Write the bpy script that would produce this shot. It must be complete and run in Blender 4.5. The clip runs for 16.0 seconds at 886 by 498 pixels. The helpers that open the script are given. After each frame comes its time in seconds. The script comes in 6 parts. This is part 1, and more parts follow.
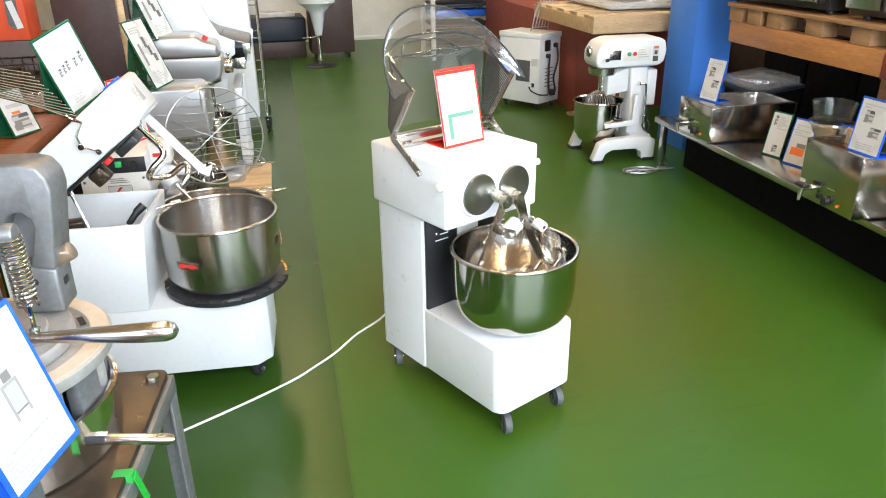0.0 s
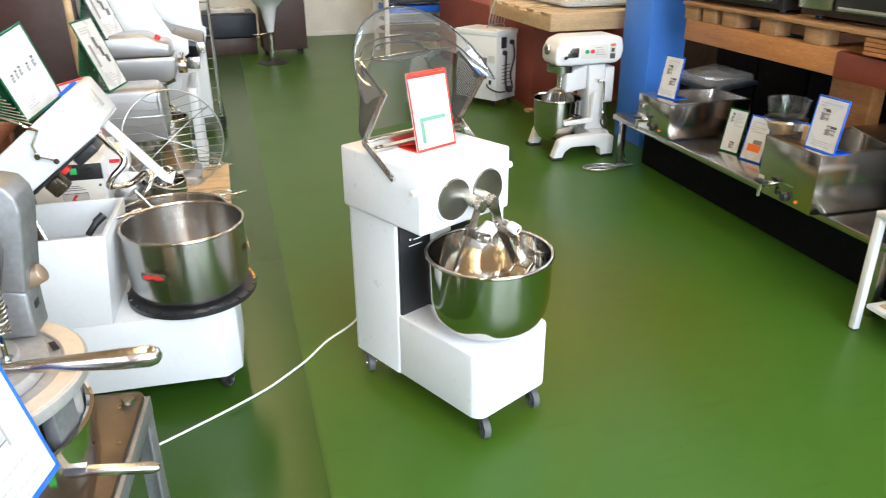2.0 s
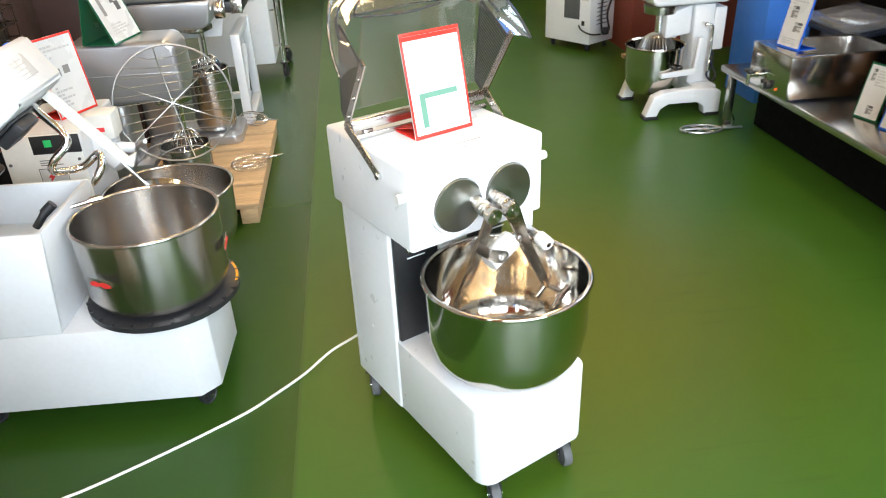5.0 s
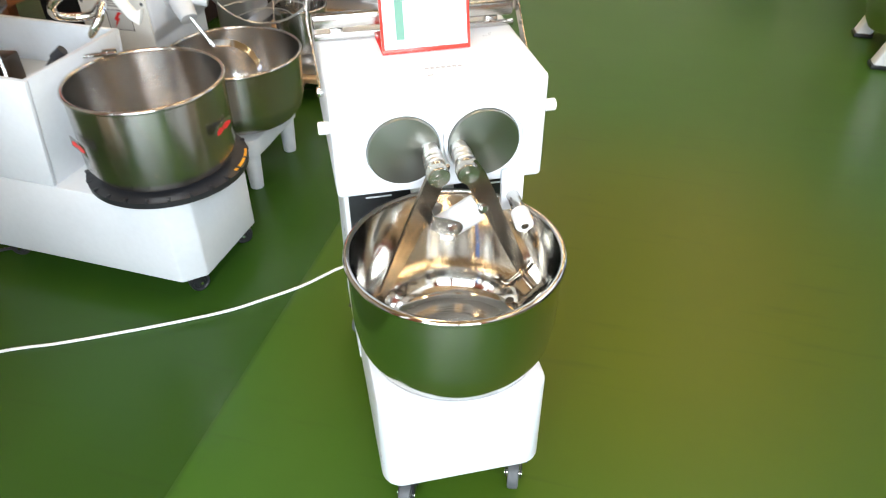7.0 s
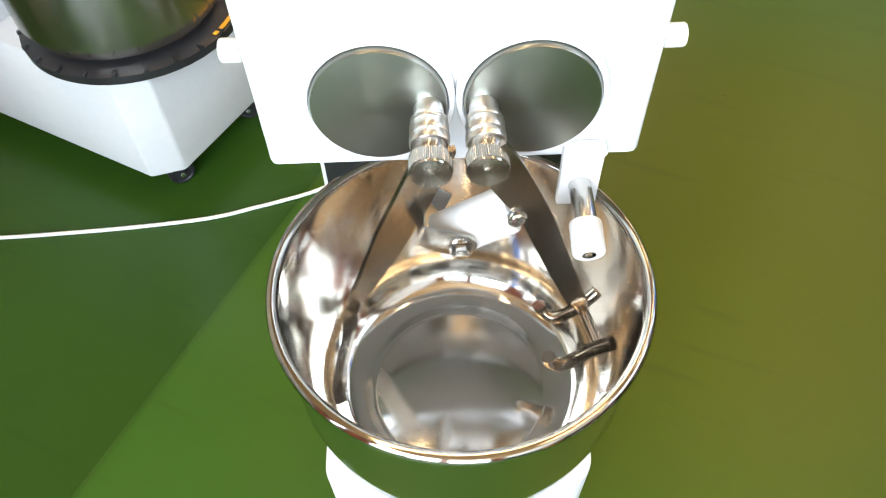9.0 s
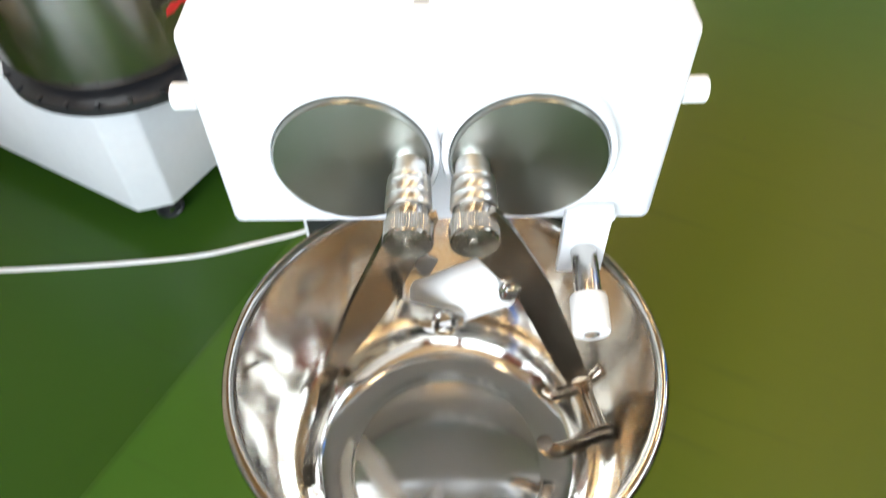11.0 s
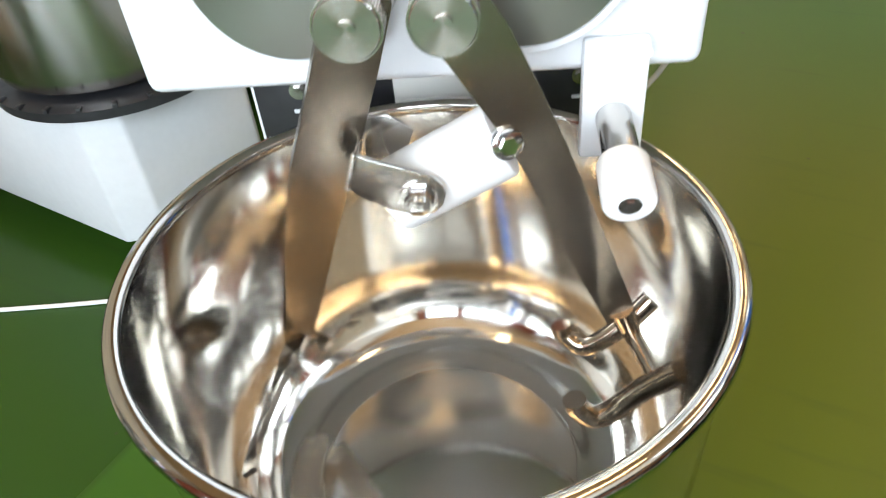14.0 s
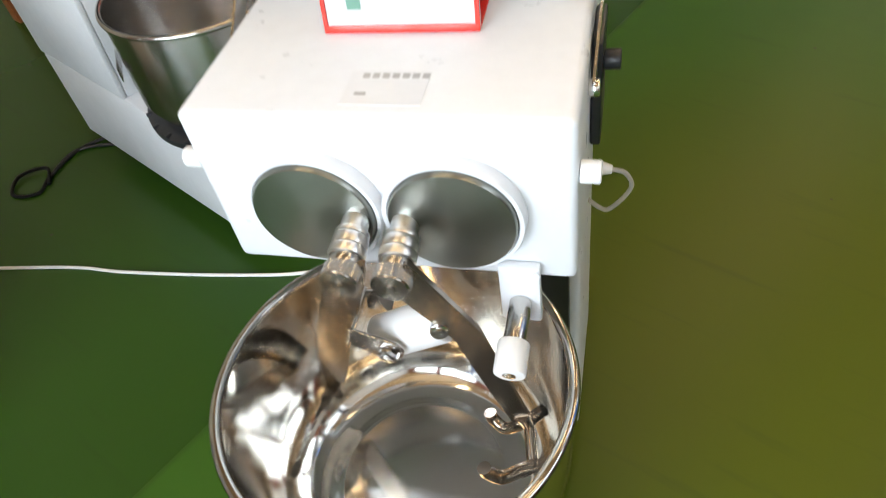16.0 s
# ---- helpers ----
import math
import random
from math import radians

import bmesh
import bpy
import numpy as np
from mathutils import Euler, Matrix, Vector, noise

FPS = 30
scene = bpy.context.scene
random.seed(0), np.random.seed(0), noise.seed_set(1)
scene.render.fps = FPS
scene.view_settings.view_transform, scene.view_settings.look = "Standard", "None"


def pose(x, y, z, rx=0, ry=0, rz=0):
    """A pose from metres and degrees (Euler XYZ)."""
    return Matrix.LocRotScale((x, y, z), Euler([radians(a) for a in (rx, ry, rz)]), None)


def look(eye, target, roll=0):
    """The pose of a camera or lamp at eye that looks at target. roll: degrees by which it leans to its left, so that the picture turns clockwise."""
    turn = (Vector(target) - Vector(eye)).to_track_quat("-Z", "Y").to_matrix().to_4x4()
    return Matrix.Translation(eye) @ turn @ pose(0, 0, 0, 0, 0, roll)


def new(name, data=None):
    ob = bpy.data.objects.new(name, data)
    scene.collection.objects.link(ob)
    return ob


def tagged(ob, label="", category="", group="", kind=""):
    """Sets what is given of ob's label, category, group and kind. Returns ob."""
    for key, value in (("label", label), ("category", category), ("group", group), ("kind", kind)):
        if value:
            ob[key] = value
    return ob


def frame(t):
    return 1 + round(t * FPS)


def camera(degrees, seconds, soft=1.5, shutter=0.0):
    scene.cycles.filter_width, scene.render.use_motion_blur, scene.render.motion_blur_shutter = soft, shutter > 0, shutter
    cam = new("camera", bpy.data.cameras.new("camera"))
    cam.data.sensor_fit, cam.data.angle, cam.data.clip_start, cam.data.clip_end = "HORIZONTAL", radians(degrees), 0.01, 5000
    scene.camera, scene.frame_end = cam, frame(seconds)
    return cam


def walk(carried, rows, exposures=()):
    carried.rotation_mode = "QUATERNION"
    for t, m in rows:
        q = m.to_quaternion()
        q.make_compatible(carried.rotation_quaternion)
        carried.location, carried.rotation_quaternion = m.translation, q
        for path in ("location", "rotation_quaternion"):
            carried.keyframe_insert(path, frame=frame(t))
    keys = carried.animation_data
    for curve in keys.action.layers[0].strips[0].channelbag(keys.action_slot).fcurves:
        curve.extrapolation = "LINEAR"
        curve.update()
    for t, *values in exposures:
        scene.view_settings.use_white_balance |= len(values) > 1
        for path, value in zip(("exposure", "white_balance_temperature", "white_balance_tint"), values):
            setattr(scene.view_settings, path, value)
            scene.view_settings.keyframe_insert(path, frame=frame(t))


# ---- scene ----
cam = camera(62.66, 16.0, 1.0, 0.5)
PATH = [
    (0, (-1.2119, -1.6046, 1.4685), (-0.0704, -0.1701, 0.6683), -0.85),
    (0.5, (-1.2134, -1.6054, 1.4805), (-0.0768, -0.1736, 0.6701), -0.46),
    (1, (-1.2110, -1.5987, 1.4808), (-0.0707, -0.1727, 0.6640), -0.32),
    (1.5, (-1.2180, -1.5844, 1.5008), (-0.0590, -0.1759, 0.6811), -0.31),
    (2, (-1.2387, -1.5339, 1.4897), (-0.0042, -0.1885, 0.6748), -0.40),
    (2.5, (-1.2638, -1.4827, 1.4832), (0.0373, -0.2074, 0.6577), -0.96),
    (3, (-1.2517, -1.4334, 1.4604), (0.0522, -0.1841, 0.6006), -0.64),
    (3.5, (-1.1323, -1.4164, 1.4580), (0.0921, -0.1091, 0.5674), -1.59),
    (3.7, (-1.0614, -1.4184, 1.4590), (0.1051, -0.0663, 0.5582), -1.35),
    (5.8, (-0.3729, -1.1962, 1.4312), (0.3454, 0.3552, 0.3924), -1.77),
    (6, (-0.2836, -1.2204, 1.4408), (0.3279, 0.3434, 0.3542), -0.78),
    (6.5, (-0.0801, -1.2435, 1.4127), (0.2814, 0.3529, 0.2643), -0.00),
    (7, (0.0084, -1.1345, 1.3649), (0.3434, 0.4176, 0.1487), -0.29),
    (7.5, (0.0535, -0.9110, 1.3184), (0.3844, 0.5512, -0.0061), 0.57),
    (8, (0.0699, -0.7779, 1.2741), (0.3921, 0.6667, -0.0706), 1.84),
    (8.5, (0.1597, -0.6679, 1.2211), (0.2858, 0.7184, -0.2143), -0.51),
    (8.7, (0.2095, -0.6206, 1.1989), (0.2569, 0.6606, -0.3362), -1.29),
    (10.8, (0.2521, -0.4662, 1.1563), (0.2142, 0.6550, -0.4988), -2.28),
    (11, (0.2534, -0.4748, 1.1421), (0.2344, 0.8019, -0.3977), -1.31),
    (11.5, (0.2567, -0.5220, 1.0844), (0.2750, 0.8688, -0.3533), -1.29),
    (12, (0.2557, -0.5627, 0.9867), (0.3069, 0.9760, -0.2903), 0.35),
    (12.5, (0.2320, -0.5578, 0.9027), (0.2597, 0.9387, -0.4244), -1.16),
    (13, (0.2404, -0.5296, 0.8526), (0.3078, 0.9886, -0.4476), -2.36),
    (13.5, (0.2518, -0.5116, 0.8563), (0.2681, 1.0064, -0.4454), -3.53),
    (14, (0.2956, -0.4829, 0.8734), (0.1479, 1.0431, -0.4115), -5.84),
    (14.5, (0.3699, -0.4798, 0.9455), (0.0722, 0.9181, -0.4539), -7.55),
    (15, (0.4139, -0.4754, 1.0405), (0.0475, 0.8918, -0.3727), -7.94),
    (15.5, (0.4563, -0.4863, 1.1161), (0.0204, 0.8321, -0.3231), -9.34),
    (16, (0.4733, -0.5175, 1.2309), (0.0127, 0.7715, -0.2280), -10.87),
]
walk(cam, [(t, look(eye, target, roll)) for t, eye, target, roll in PATH],
     [(0, -0.15), (3.5, -0.14), (6, -0.26), (8, -0.27), (11, -0.45), (11.5, -0.62), (12.5, -0.66), (13.5, -0.42), (14.5, -0.40), (15, -0.50), (15.5, -0.62), (16, -0.80)])

# ---- light ----
ROOM_YAW = -26.6
CA, SA = math.cos(radians(26.6)), math.sin(radians(26.6))


def rp(v, u, z=0.0, turn=0.0, size=1.0):
    """A pose in the room's own axes: v across the aisle, u along it; size: against the drawing."""
    return pose(v * CA + u * SA, -v * SA + u * CA, z, 0, 0, ROOM_YAW + turn) @ Matrix.Scale(size, 4)


world = bpy.data.worlds.new("daylight")
scene.world = world
world.use_nodes = True
sky = world.node_tree.nodes.new("ShaderNodeTexSky")
sky.sky_type, sky.sun_disc = "NISHITA", False
sky.sun_elevation, sky.sun_rotation = radians(50), radians(200)
world.node_tree.links.new(sky.outputs[0], world.node_tree.nodes["Background"].inputs[0])
world.node_tree.nodes["Background"].inputs[1].default_value = 0.12


def area_lamp(name, m, sx, sy, watts, colour):
    data = bpy.data.lights.new(name, "AREA")
    data.shape, data.size, data.size_y, data.energy, data.color = "RECTANGLE", sx, sy, watts, colour
    ob = new(name, data)
    ob.matrix_world = m
    return ob


# ---- mesh helpers ----
def box(x0, x1, y0, y1, z0, z1, r=0.003, seg=2):
    bm = bmesh.new()
    bmesh.ops.create_cube(bm, size=1)
    for v in bm.verts:
        v.co = Vector((x0 if v.co.x < 0 else x1, y0 if v.co.y < 0 else y1, z0 if v.co.z < 0 else z1))
    r = min(r, 0.45 * min(x1 - x0, y1 - y0, z1 - z0))
    if r > 0:
        bmesh.ops.bevel(bm, geom=bm.edges[:], offset=r, segments=seg, affect="EDGES", profile=0.5)
    return bm


def prism(poly, a, b, axis="y", r=0.0, seg=2):
    """A flat outline, drawn out from a to b. axis y: outline in x, z; axis z: in x, y; axis x: in y, z."""
    bm = bmesh.new()
    def at(p, d):
        return {"y": (p[0], d, p[1]), "z": (p[0], p[1], d), "x": (d, p[0], p[1])}[axis]
    lo = [bm.verts.new(at(p, a)) for p in poly]
    hi = [bm.verts.new(at(p, b)) for p in poly]
    bm.faces.new(lo), bm.faces.new(hi)
    for i in range(len(poly)):
        j = (i + 1) % len(poly)
        bm.faces.new((lo[i], lo[j], hi[j], hi[i]))
    bmesh.ops.recalc_face_normals(bm, faces=bm.faces[:])
    if r > 0:
        bmesh.ops.bevel(bm, geom=bm.edges[:], offset=r, segments=seg, affect="EDGES", profile=0.5, clamp_overlap=True)
    return bm


def rounded(x0, x1, y0, y1, rad, n=6, corners=(1, 1, 1, 1)):
    """Outline of a rectangle with round corners: front left, front right, back right, back left."""
    out = []
    spec = ((x0, y0, 180, 0), (x1, y0, 270, 1), (x1, y1, 0, 2), (x0, y1, 90, 3))
    for cx, cy, a0, k in spec:
        rr = rad * corners[k]
        if rr <= 0:
            out.append((cx, cy))
            continue
        ox, oy = (cx + rr if cx == x0 else cx - rr), (cy + rr if cy == y0 else cy - rr)
        for i in range(n + 1):
            a = radians(a0 + 90 * i / n)
            out.append((ox + rr * math.cos(a), oy + rr * math.sin(a)))
    return out


def frame_of(way):
    way = Vector(way).normalized()
    side = way.cross(Vector((0, 0, 1)))
    if side.length < 1e-4:
        side = Vector((1, 0, 0))
    side.normalize()
    return side, side.cross(way).normalized()


def tube(pts, r, seg=10, closed=False, caps=True):
    """A round bar along points; r may be a list."""
    bm = bmesh.new()
    pts = [Vector(p) for p in pts]
    n = len(pts)
    rs = r if isinstance(r, (list, tuple)) else [r] * n
    rings, last = [], None
    for i, p in enumerate(pts):
        a = pts[i - 1] if (i > 0 or closed) else p
        b = pts[(i + 1) % n] if (i < n - 1 or closed) else p
        way = (b - a).normalized() if (b - a).length > 1e-9 else Vector((0, 0, 1))
        if last is None:
            side, up = frame_of(way)
        else:
            side = last - way * last.dot(way)
            side.normalize()
            up = side.cross(way)
        last = side
        rings.append([bm.verts.new(p + rs[i] * (side * math.cos(2 * math.pi * k / seg) + up * math.sin(2 * math.pi * k / seg))) for k in range(seg)])
    for i in range(n if closed else n - 1):
        a, b = rings[i], rings[(i + 1) % n]
        off = 0
        if closed and i == n - 1:
            off = min(range(seg), key=lambda o: (a[0].co - b[o].co).length)
        for k in range(seg):
            bm.faces.new((a[k], a[(k + 1) % seg], b[(k + 1 + off) % seg], b[(k + off) % seg]))
    if caps and not closed:
        bm.faces.new(rings[0]), bm.faces.new(rings[-1])
    bmesh.ops.recalc_face_normals(bm, faces=bm.faces[:])
    return bm


def cyl(p0, p1, r0, r1=None, seg=28, edge=0.0):
    """A round bar with softened ends."""
    p0, p1 = Vector(p0), Vector(p1)
    r1 = r0 if r1 is None else r1
    if edge > 0:
        w = (p1 - p0).normalized() * edge
        return tube([p0, p0 + w * 0.3, p0 + w, p1 - w, p1 - w * 0.3, p1], [r0 - edge, r0 - 0.3 * edge, r0, r1, r1 - 0.3 * edge, r1 - edge], seg)
    return tube([p0, p1], [r0, r1], seg)


def smooth_path(pts, k=8):
    """Points on a smooth curve through the given ones."""
    pts = [Vector(p) for p in pts]
    out = []
    for i in range(len(pts) - 1):
        a, b, c, d = pts[max(i - 1, 0)], pts[i], pts[i + 1], pts[min(i + 2, len(pts) - 1)]
        for j in range(k):
            t = j / k
            out.append(0.5 * ((2 * b) + (c - a) * t + (2 * a - 5 * b + 4 * c - d) * t * t + (3 * b - a - 3 * c + d) * t ** 3))
    return out + [pts[-1]]


def lathe(profile, seg=64, closed=False):
    """A profile of (radius, height) turned about z."""
    bm = bmesh.new()
    rings = []
    for r, z in profile:
        if r < 1e-6:
            rings.append([bm.verts.new((0, 0, z))])
        else:
            rings.append([bm.verts.new((r * math.cos(2 * math.pi * k / seg), r * math.sin(2 * math.pi * k / seg), z)) for k in range(seg)])
    pairs = list(zip(rings, rings[1:])) + ([(rings[-1], rings[0])] if closed else [])
    for a, b in pairs:
        for k in range(seg):
            j = (k + 1) % seg
            if len(a) == 1 and len(b) == 1:
                continue
            if len(a) == 1:
                bm.faces.new((a[0], b[k], b[j]))
            elif len(b) == 1:
                bm.faces.new((a[k], a[j], b[0]))
            else:
                bm.faces.new((a[k], a[j], b[j], b[k]))
    bmesh.ops.recalc_face_normals(bm, faces=bm.faces[:])
    return bm


def strap(pts, wides, thick):
    """A flat bar along points; wides: half-width vectors at each point."""
    bm = bmesh.new()
    pts, wides = [Vector(p) for p in pts], [Vector(w) for w in wides]
    rings = []
    for i, p in enumerate(pts):
        way = (pts[min(i + 1, len(pts) - 1)] - pts[max(i - 1, 0)]).normalized()
        nrm = way.cross(wides[i]).normalized() * thick / 2
        w = wides[i]
        rings.append([bm.verts.new(p + q) for q in (-w - nrm, w - nrm, w + nrm, -w + nrm)])
    for a, b in zip(rings, rings[1:]):
        for k in range(4):
            bm.faces.new((a[k], a[(k + 1) % 4], b[(k + 1) % 4], b[k]))
    bm.faces.new(rings[0]), bm.faces.new(rings[-1])
    bmesh.ops.recalc_face_normals(bm, faces=bm.faces[:])
    return bm


def moved(bm, m):
    bmesh.ops.transform(bm, matrix=m, verts=bm.verts[:])
    return bm


def union(*bms):
    out = bms[0]
    for other in bms[1:]:
        keep = bpy.data.meshes.new("tmp")
        other.to_mesh(keep)
        out.from_mesh(keep)
        bpy.data.meshes.remove(keep)
        other.free()
    return out


def mesh_of(name, bm, material, sharp=38):
    for f in bm.faces:
        f.smooth = True
    for e in bm.edges:
        if len(e.link_faces) == 2 and e.calc_face_angle(0) > radians(sharp):
            e.smooth = False
    me = bpy.data.meshes.new(name)
    bm.to_mesh(me)
    bm.free()
    me.materials.append(material)
    return me


def part(name, bm, material, parent=None, label=""):
    if isinstance(bm, (list, tuple)):
        bm = union(*bm)
    ob = new(name, mesh_of(name, bm, material))
    if parent is not None:
        ob.parent = parent
    return tagged(ob, label=label)


def thing(name, m, label, category, group="", kind=""):
    ob = new(name)
    ob.empty_display_size = 0.05
    ob.matrix_world = m
    return tagged(ob, label, category, group, kind)


def settle(ob, lean):
    """Shifts each part of a thing across the aisle by its height, each part staying upright."""
    for kid in ob.children:
        zs = [(kid.matrix_basis @ v.co).z for v in kid.data.vertices]
        kid.matrix_basis = Matrix.Translation((lean * (min(zs) + max(zs)) / 2, 0, 0)) @ kid.matrix_basis
    return ob


# ---- materials ----
def material(name, colour, rough=0.5, metal=0.0, grain=30.0, vary=0.06, stain=2.5, stains=0.06, bump=0.0, bump_scale=120.0,
             stretch=(1, 1, 1), rough_vary=0.08, coat=0.0, spread=None, spec=0.5, aniso=0.0, axis="Z"):
    """Paint, plastic, metal or wood: colour and gloss vary at two scales, with fine relief."""
    mat = bpy.data.materials.new(name)
    mat.use_nodes = True
    nt = mat.node_tree
    bsdf = nt.nodes["Principled BSDF"]
    bsdf.inputs["Metallic"].default_value = metal
    bsdf.inputs["Coat Weight"].default_value = coat
    bsdf.inputs["Coat Roughness"].default_value = 0.08
    bsdf.inputs["Specular IOR Level"].default_value = spec
    if aniso:
        tg = nt.nodes.new("ShaderNodeTangent")
        tg.direction_type, tg.axis = "RADIAL", axis
        bsdf.inputs["Anisotropic"].default_value, bsdf.inputs["Anisotropic Rotation"].default_value = aniso, 0.25
        nt.links.new(tg.outputs[0], bsdf.inputs["Tangent"])
    co = nt.nodes.new("ShaderNodeTexCoord")
    mp = nt.nodes.new("ShaderNodeMapping")
    mp.inputs["Scale"].default_value = stretch
    nt.links.new(co.outputs["Object"], mp.inputs[0])

    def noise_node(scale, detail=4.0):
        n = nt.nodes.new("ShaderNodeTexNoise")
        n.inputs["Scale"].default_value, n.inputs["Detail"].default_value = scale, detail
        nt.links.new(mp.outputs[0], n.inputs["Vector"])
        return n
    fine, broad = noise_node(grain), noise_node(stain)

    def span(src, lo, hi):
        r = nt.nodes.new("ShaderNodeMapRange")
        r.inputs["From Min"].default_value, r.inputs["From Max"].default_value = 0.3, 0.7
        r.inputs["To Min"].default_value, r.inputs["To Max"].default_value = lo, hi
        nt.links.new(src, r.inputs[0])
        return r.outputs[0]
    mul = nt.nodes.new("ShaderNodeMath")
    mul.operation = "MULTIPLY"
    nt.links.new(span(fine.outputs[0], 1 - vary, 1 + vary), mul.inputs[0])
    nt.links.new(span(broad.outputs[0], 1 - stains, 1 + stains), mul.inputs[1])
    scale = nt.nodes.new("ShaderNodeVectorMath")
    scale.operation = "SCALE"
    scale.inputs[0].default_value = colour[:3]
    nt.links.new(mul.outputs[0], scale.inputs["Scale"])
    out = scale.outputs[0]
    if spread:
        mix = nt.nodes.new("ShaderNodeMix")
        mix.data_type = "RGBA"
        mix.inputs["B"].default_value = (*spread, 1)
        nt.links.new(span(noise_node(stain * 2.3).outputs[0], 0, 1), mix.inputs["Factor"])
        nt.links.new(out, mix.inputs["A"])
        out = mix.outputs["Result"]
    nt.links.new(out, bsdf.inputs["Base Color"])
    nt.links.new(span(noise_node(grain * 0.4).outputs[0], max(rough - rough_vary, 0.01), rough + rough_vary), bsdf.inputs["Roughness"])
    if bump > 0:
        b = nt.nodes.new("ShaderNodeBump")
        b.inputs["Strength"].default_value, b.inputs["Distance"].default_value = bump, 0.001
        nt.links.new(noise_node(bump_scale).outputs[0], b.inputs["Height"])
        nt.links.new(b.outputs[0], bsdf.inputs["Normal"])
    return mat


def clear_plastic(name, tint, gloss_rough=0.03, body=0.06, ior=1.5):
    mat = bpy.data.materials.new(name)
    mat.use_nodes = True
    nt = mat.node_tree
    nt.nodes.remove(nt.nodes["Principled BSDF"])
    tr, gl, df = (nt.nodes.new("ShaderNodeBsdf" + k) for k in ("Transparent", "Glossy", "Diffuse"))
    tr.inputs[0].default_value = (*tint, 1)
    gl.inputs["Roughness"].default_value = gloss_rough
    df.inputs[0].default_value = (0.55, 0.57, 0.58, 1)
    lw = nt.nodes.new("ShaderNodeLayerWeight")
    lw.inputs[0].default_value = 0.5
    pw, fr = nt.nodes.new("ShaderNodeMath"), nt.nodes.new("ShaderNodeMapRange")
    pw.operation = "POWER"
    pw.inputs[1].default_value = 3.2
    fr.inputs["To Min"].default_value, fr.inputs["To Max"].default_value = ((ior - 1) / (ior + 1)) ** 2, 0.9
    nt.links.new(lw.outputs["Facing"], pw.inputs[0])
    nt.links.new(pw.outputs[0], fr.inputs[0])
    a, b = nt.nodes.new("ShaderNodeMixShader"), nt.nodes.new("ShaderNodeMixShader")
    nz = nt.nodes.new("ShaderNodeTexNoise")
    nz.inputs["Scale"].default_value = 9
    mr = nt.nodes.new("ShaderNodeMapRange")
    mr.inputs["To Min"].default_value, mr.inputs["To Max"].default_value = body * 0.3, body * 1.7
    nt.links.new(nz.outputs[0], mr.inputs[0])
    nt.links.new(mr.outputs[0], a.inputs[0])
    nt.links.new(tr.outputs[0], a.inputs[1])
    nt.links.new(df.outputs[0], a.inputs[2])
    nt.links.new(fr.outputs[0], b.inputs[0])
    nt.links.new(a.outputs[0], b.inputs[1])
    nt.links.new(gl.outputs[0], b.inputs[2])
    nt.links.new(b.outputs[0], nt.nodes["Material Output"].inputs[0])
    return mat


def glow(name, colour, strength):
    mat = bpy.data.materials.new(name)
    mat.use_nodes = True
    b = mat.node_tree.nodes["Principled BSDF"]
    b.inputs["Base Color"].default_value = (*colour, 1)
    b.inputs["Emission Color"].default_value = (*colour, 1)
    b.inputs["Emission Strength"].default_value = strength
    return mat


WHITE = material("white powder coat", (0.74, 0.755, 0.775), 0.32, grain=60, vary=0.015, stains=0.035, bump=0.04, bump_scale=700, rough_vary=0.05)
PALEWHITE = material("pale grey-white enamel", (0.60, 0.615, 0.63), 0.34, grain=60, vary=0.02, stains=0.05, bump=0.04, bump_scale=700, rough_vary=0.05)
OFFWHITE = material("cream powder coat", (0.70, 0.69, 0.65), 0.4, grain=60, vary=0.02, stains=0.05, bump=0.12, bump_scale=800)
NYLON = material("white nylon", (0.78, 0.78, 0.77), 0.4, grain=40, vary=0.02)
MIRROR = material("polished steel", (0.82, 0.795, 0.755), 0.095, 1.0, grain=14, vary=0.01, stains=0.02, rough_vary=0.012, aniso=0.8, stretch=(1, 1, 0.12), bump=0.02, bump_scale=14)
SATINBOWL = material("polished outer steel", (0.60, 0.57, 0.53), 0.11, 1.0, grain=14, vary=0.01, stains=0.02, rough_vary=0.012, aniso=0.75, stretch=(1, 1, 0.12), bump=0.02, bump_scale=14)
TURNED = material("turned steel", (0.47, 0.44, 0.40), 0.24, 1.0, grain=40, vary=0.015, stains=0.02, rough_vary=0.02, aniso=0.85, axis="Y")
BATHSTEEL = material("bright brushed sheet steel", (0.60, 0.58, 0.545), 0.15, 1.0, grain=40, vary=0.012, stains=0.02, stretch=(1, 1, 30), rough_vary=0.012)
BRUSHED = material("brushed steel", (0.56, 0.54, 0.51), 0.24, 1.0, grain=40, vary=0.012, stains=0.015, stretch=(1, 1, 30), rough_vary=0.012)
DISC = material("fine-turned steel", (0.31, 0.315, 0.285), 0.33, 1.0, grain=16, vary=0.01, stains=0.03, rough_vary=0.015, aniso=0.35)
FORK = material("darkened polished steel", (0.50, 0.43, 0.36), 0.13, 1.0, vary=0.03, rough_vary=0.04)
SPUN = material("spun steel", (0.52, 0.495, 0.465), 0.22, 1.0, grain=16, vary=0.008, stains=0.02, rough_vary=0.012, aniso=0.85, stretch=(1, 1, 0.10), bump=0.25, bump_scale=20)
CHROME = material("chrome plate", (0.74, 0.74, 0.73), 0.12, 1.0, vary=0.02, rough_vary=0.04)
CAST = material("cast aluminium", (0.23, 0.235, 0.245), 0.42, 0.6, grain=90, vary=0.10, stains=0.14, bump=0.25, bump_scale=350)
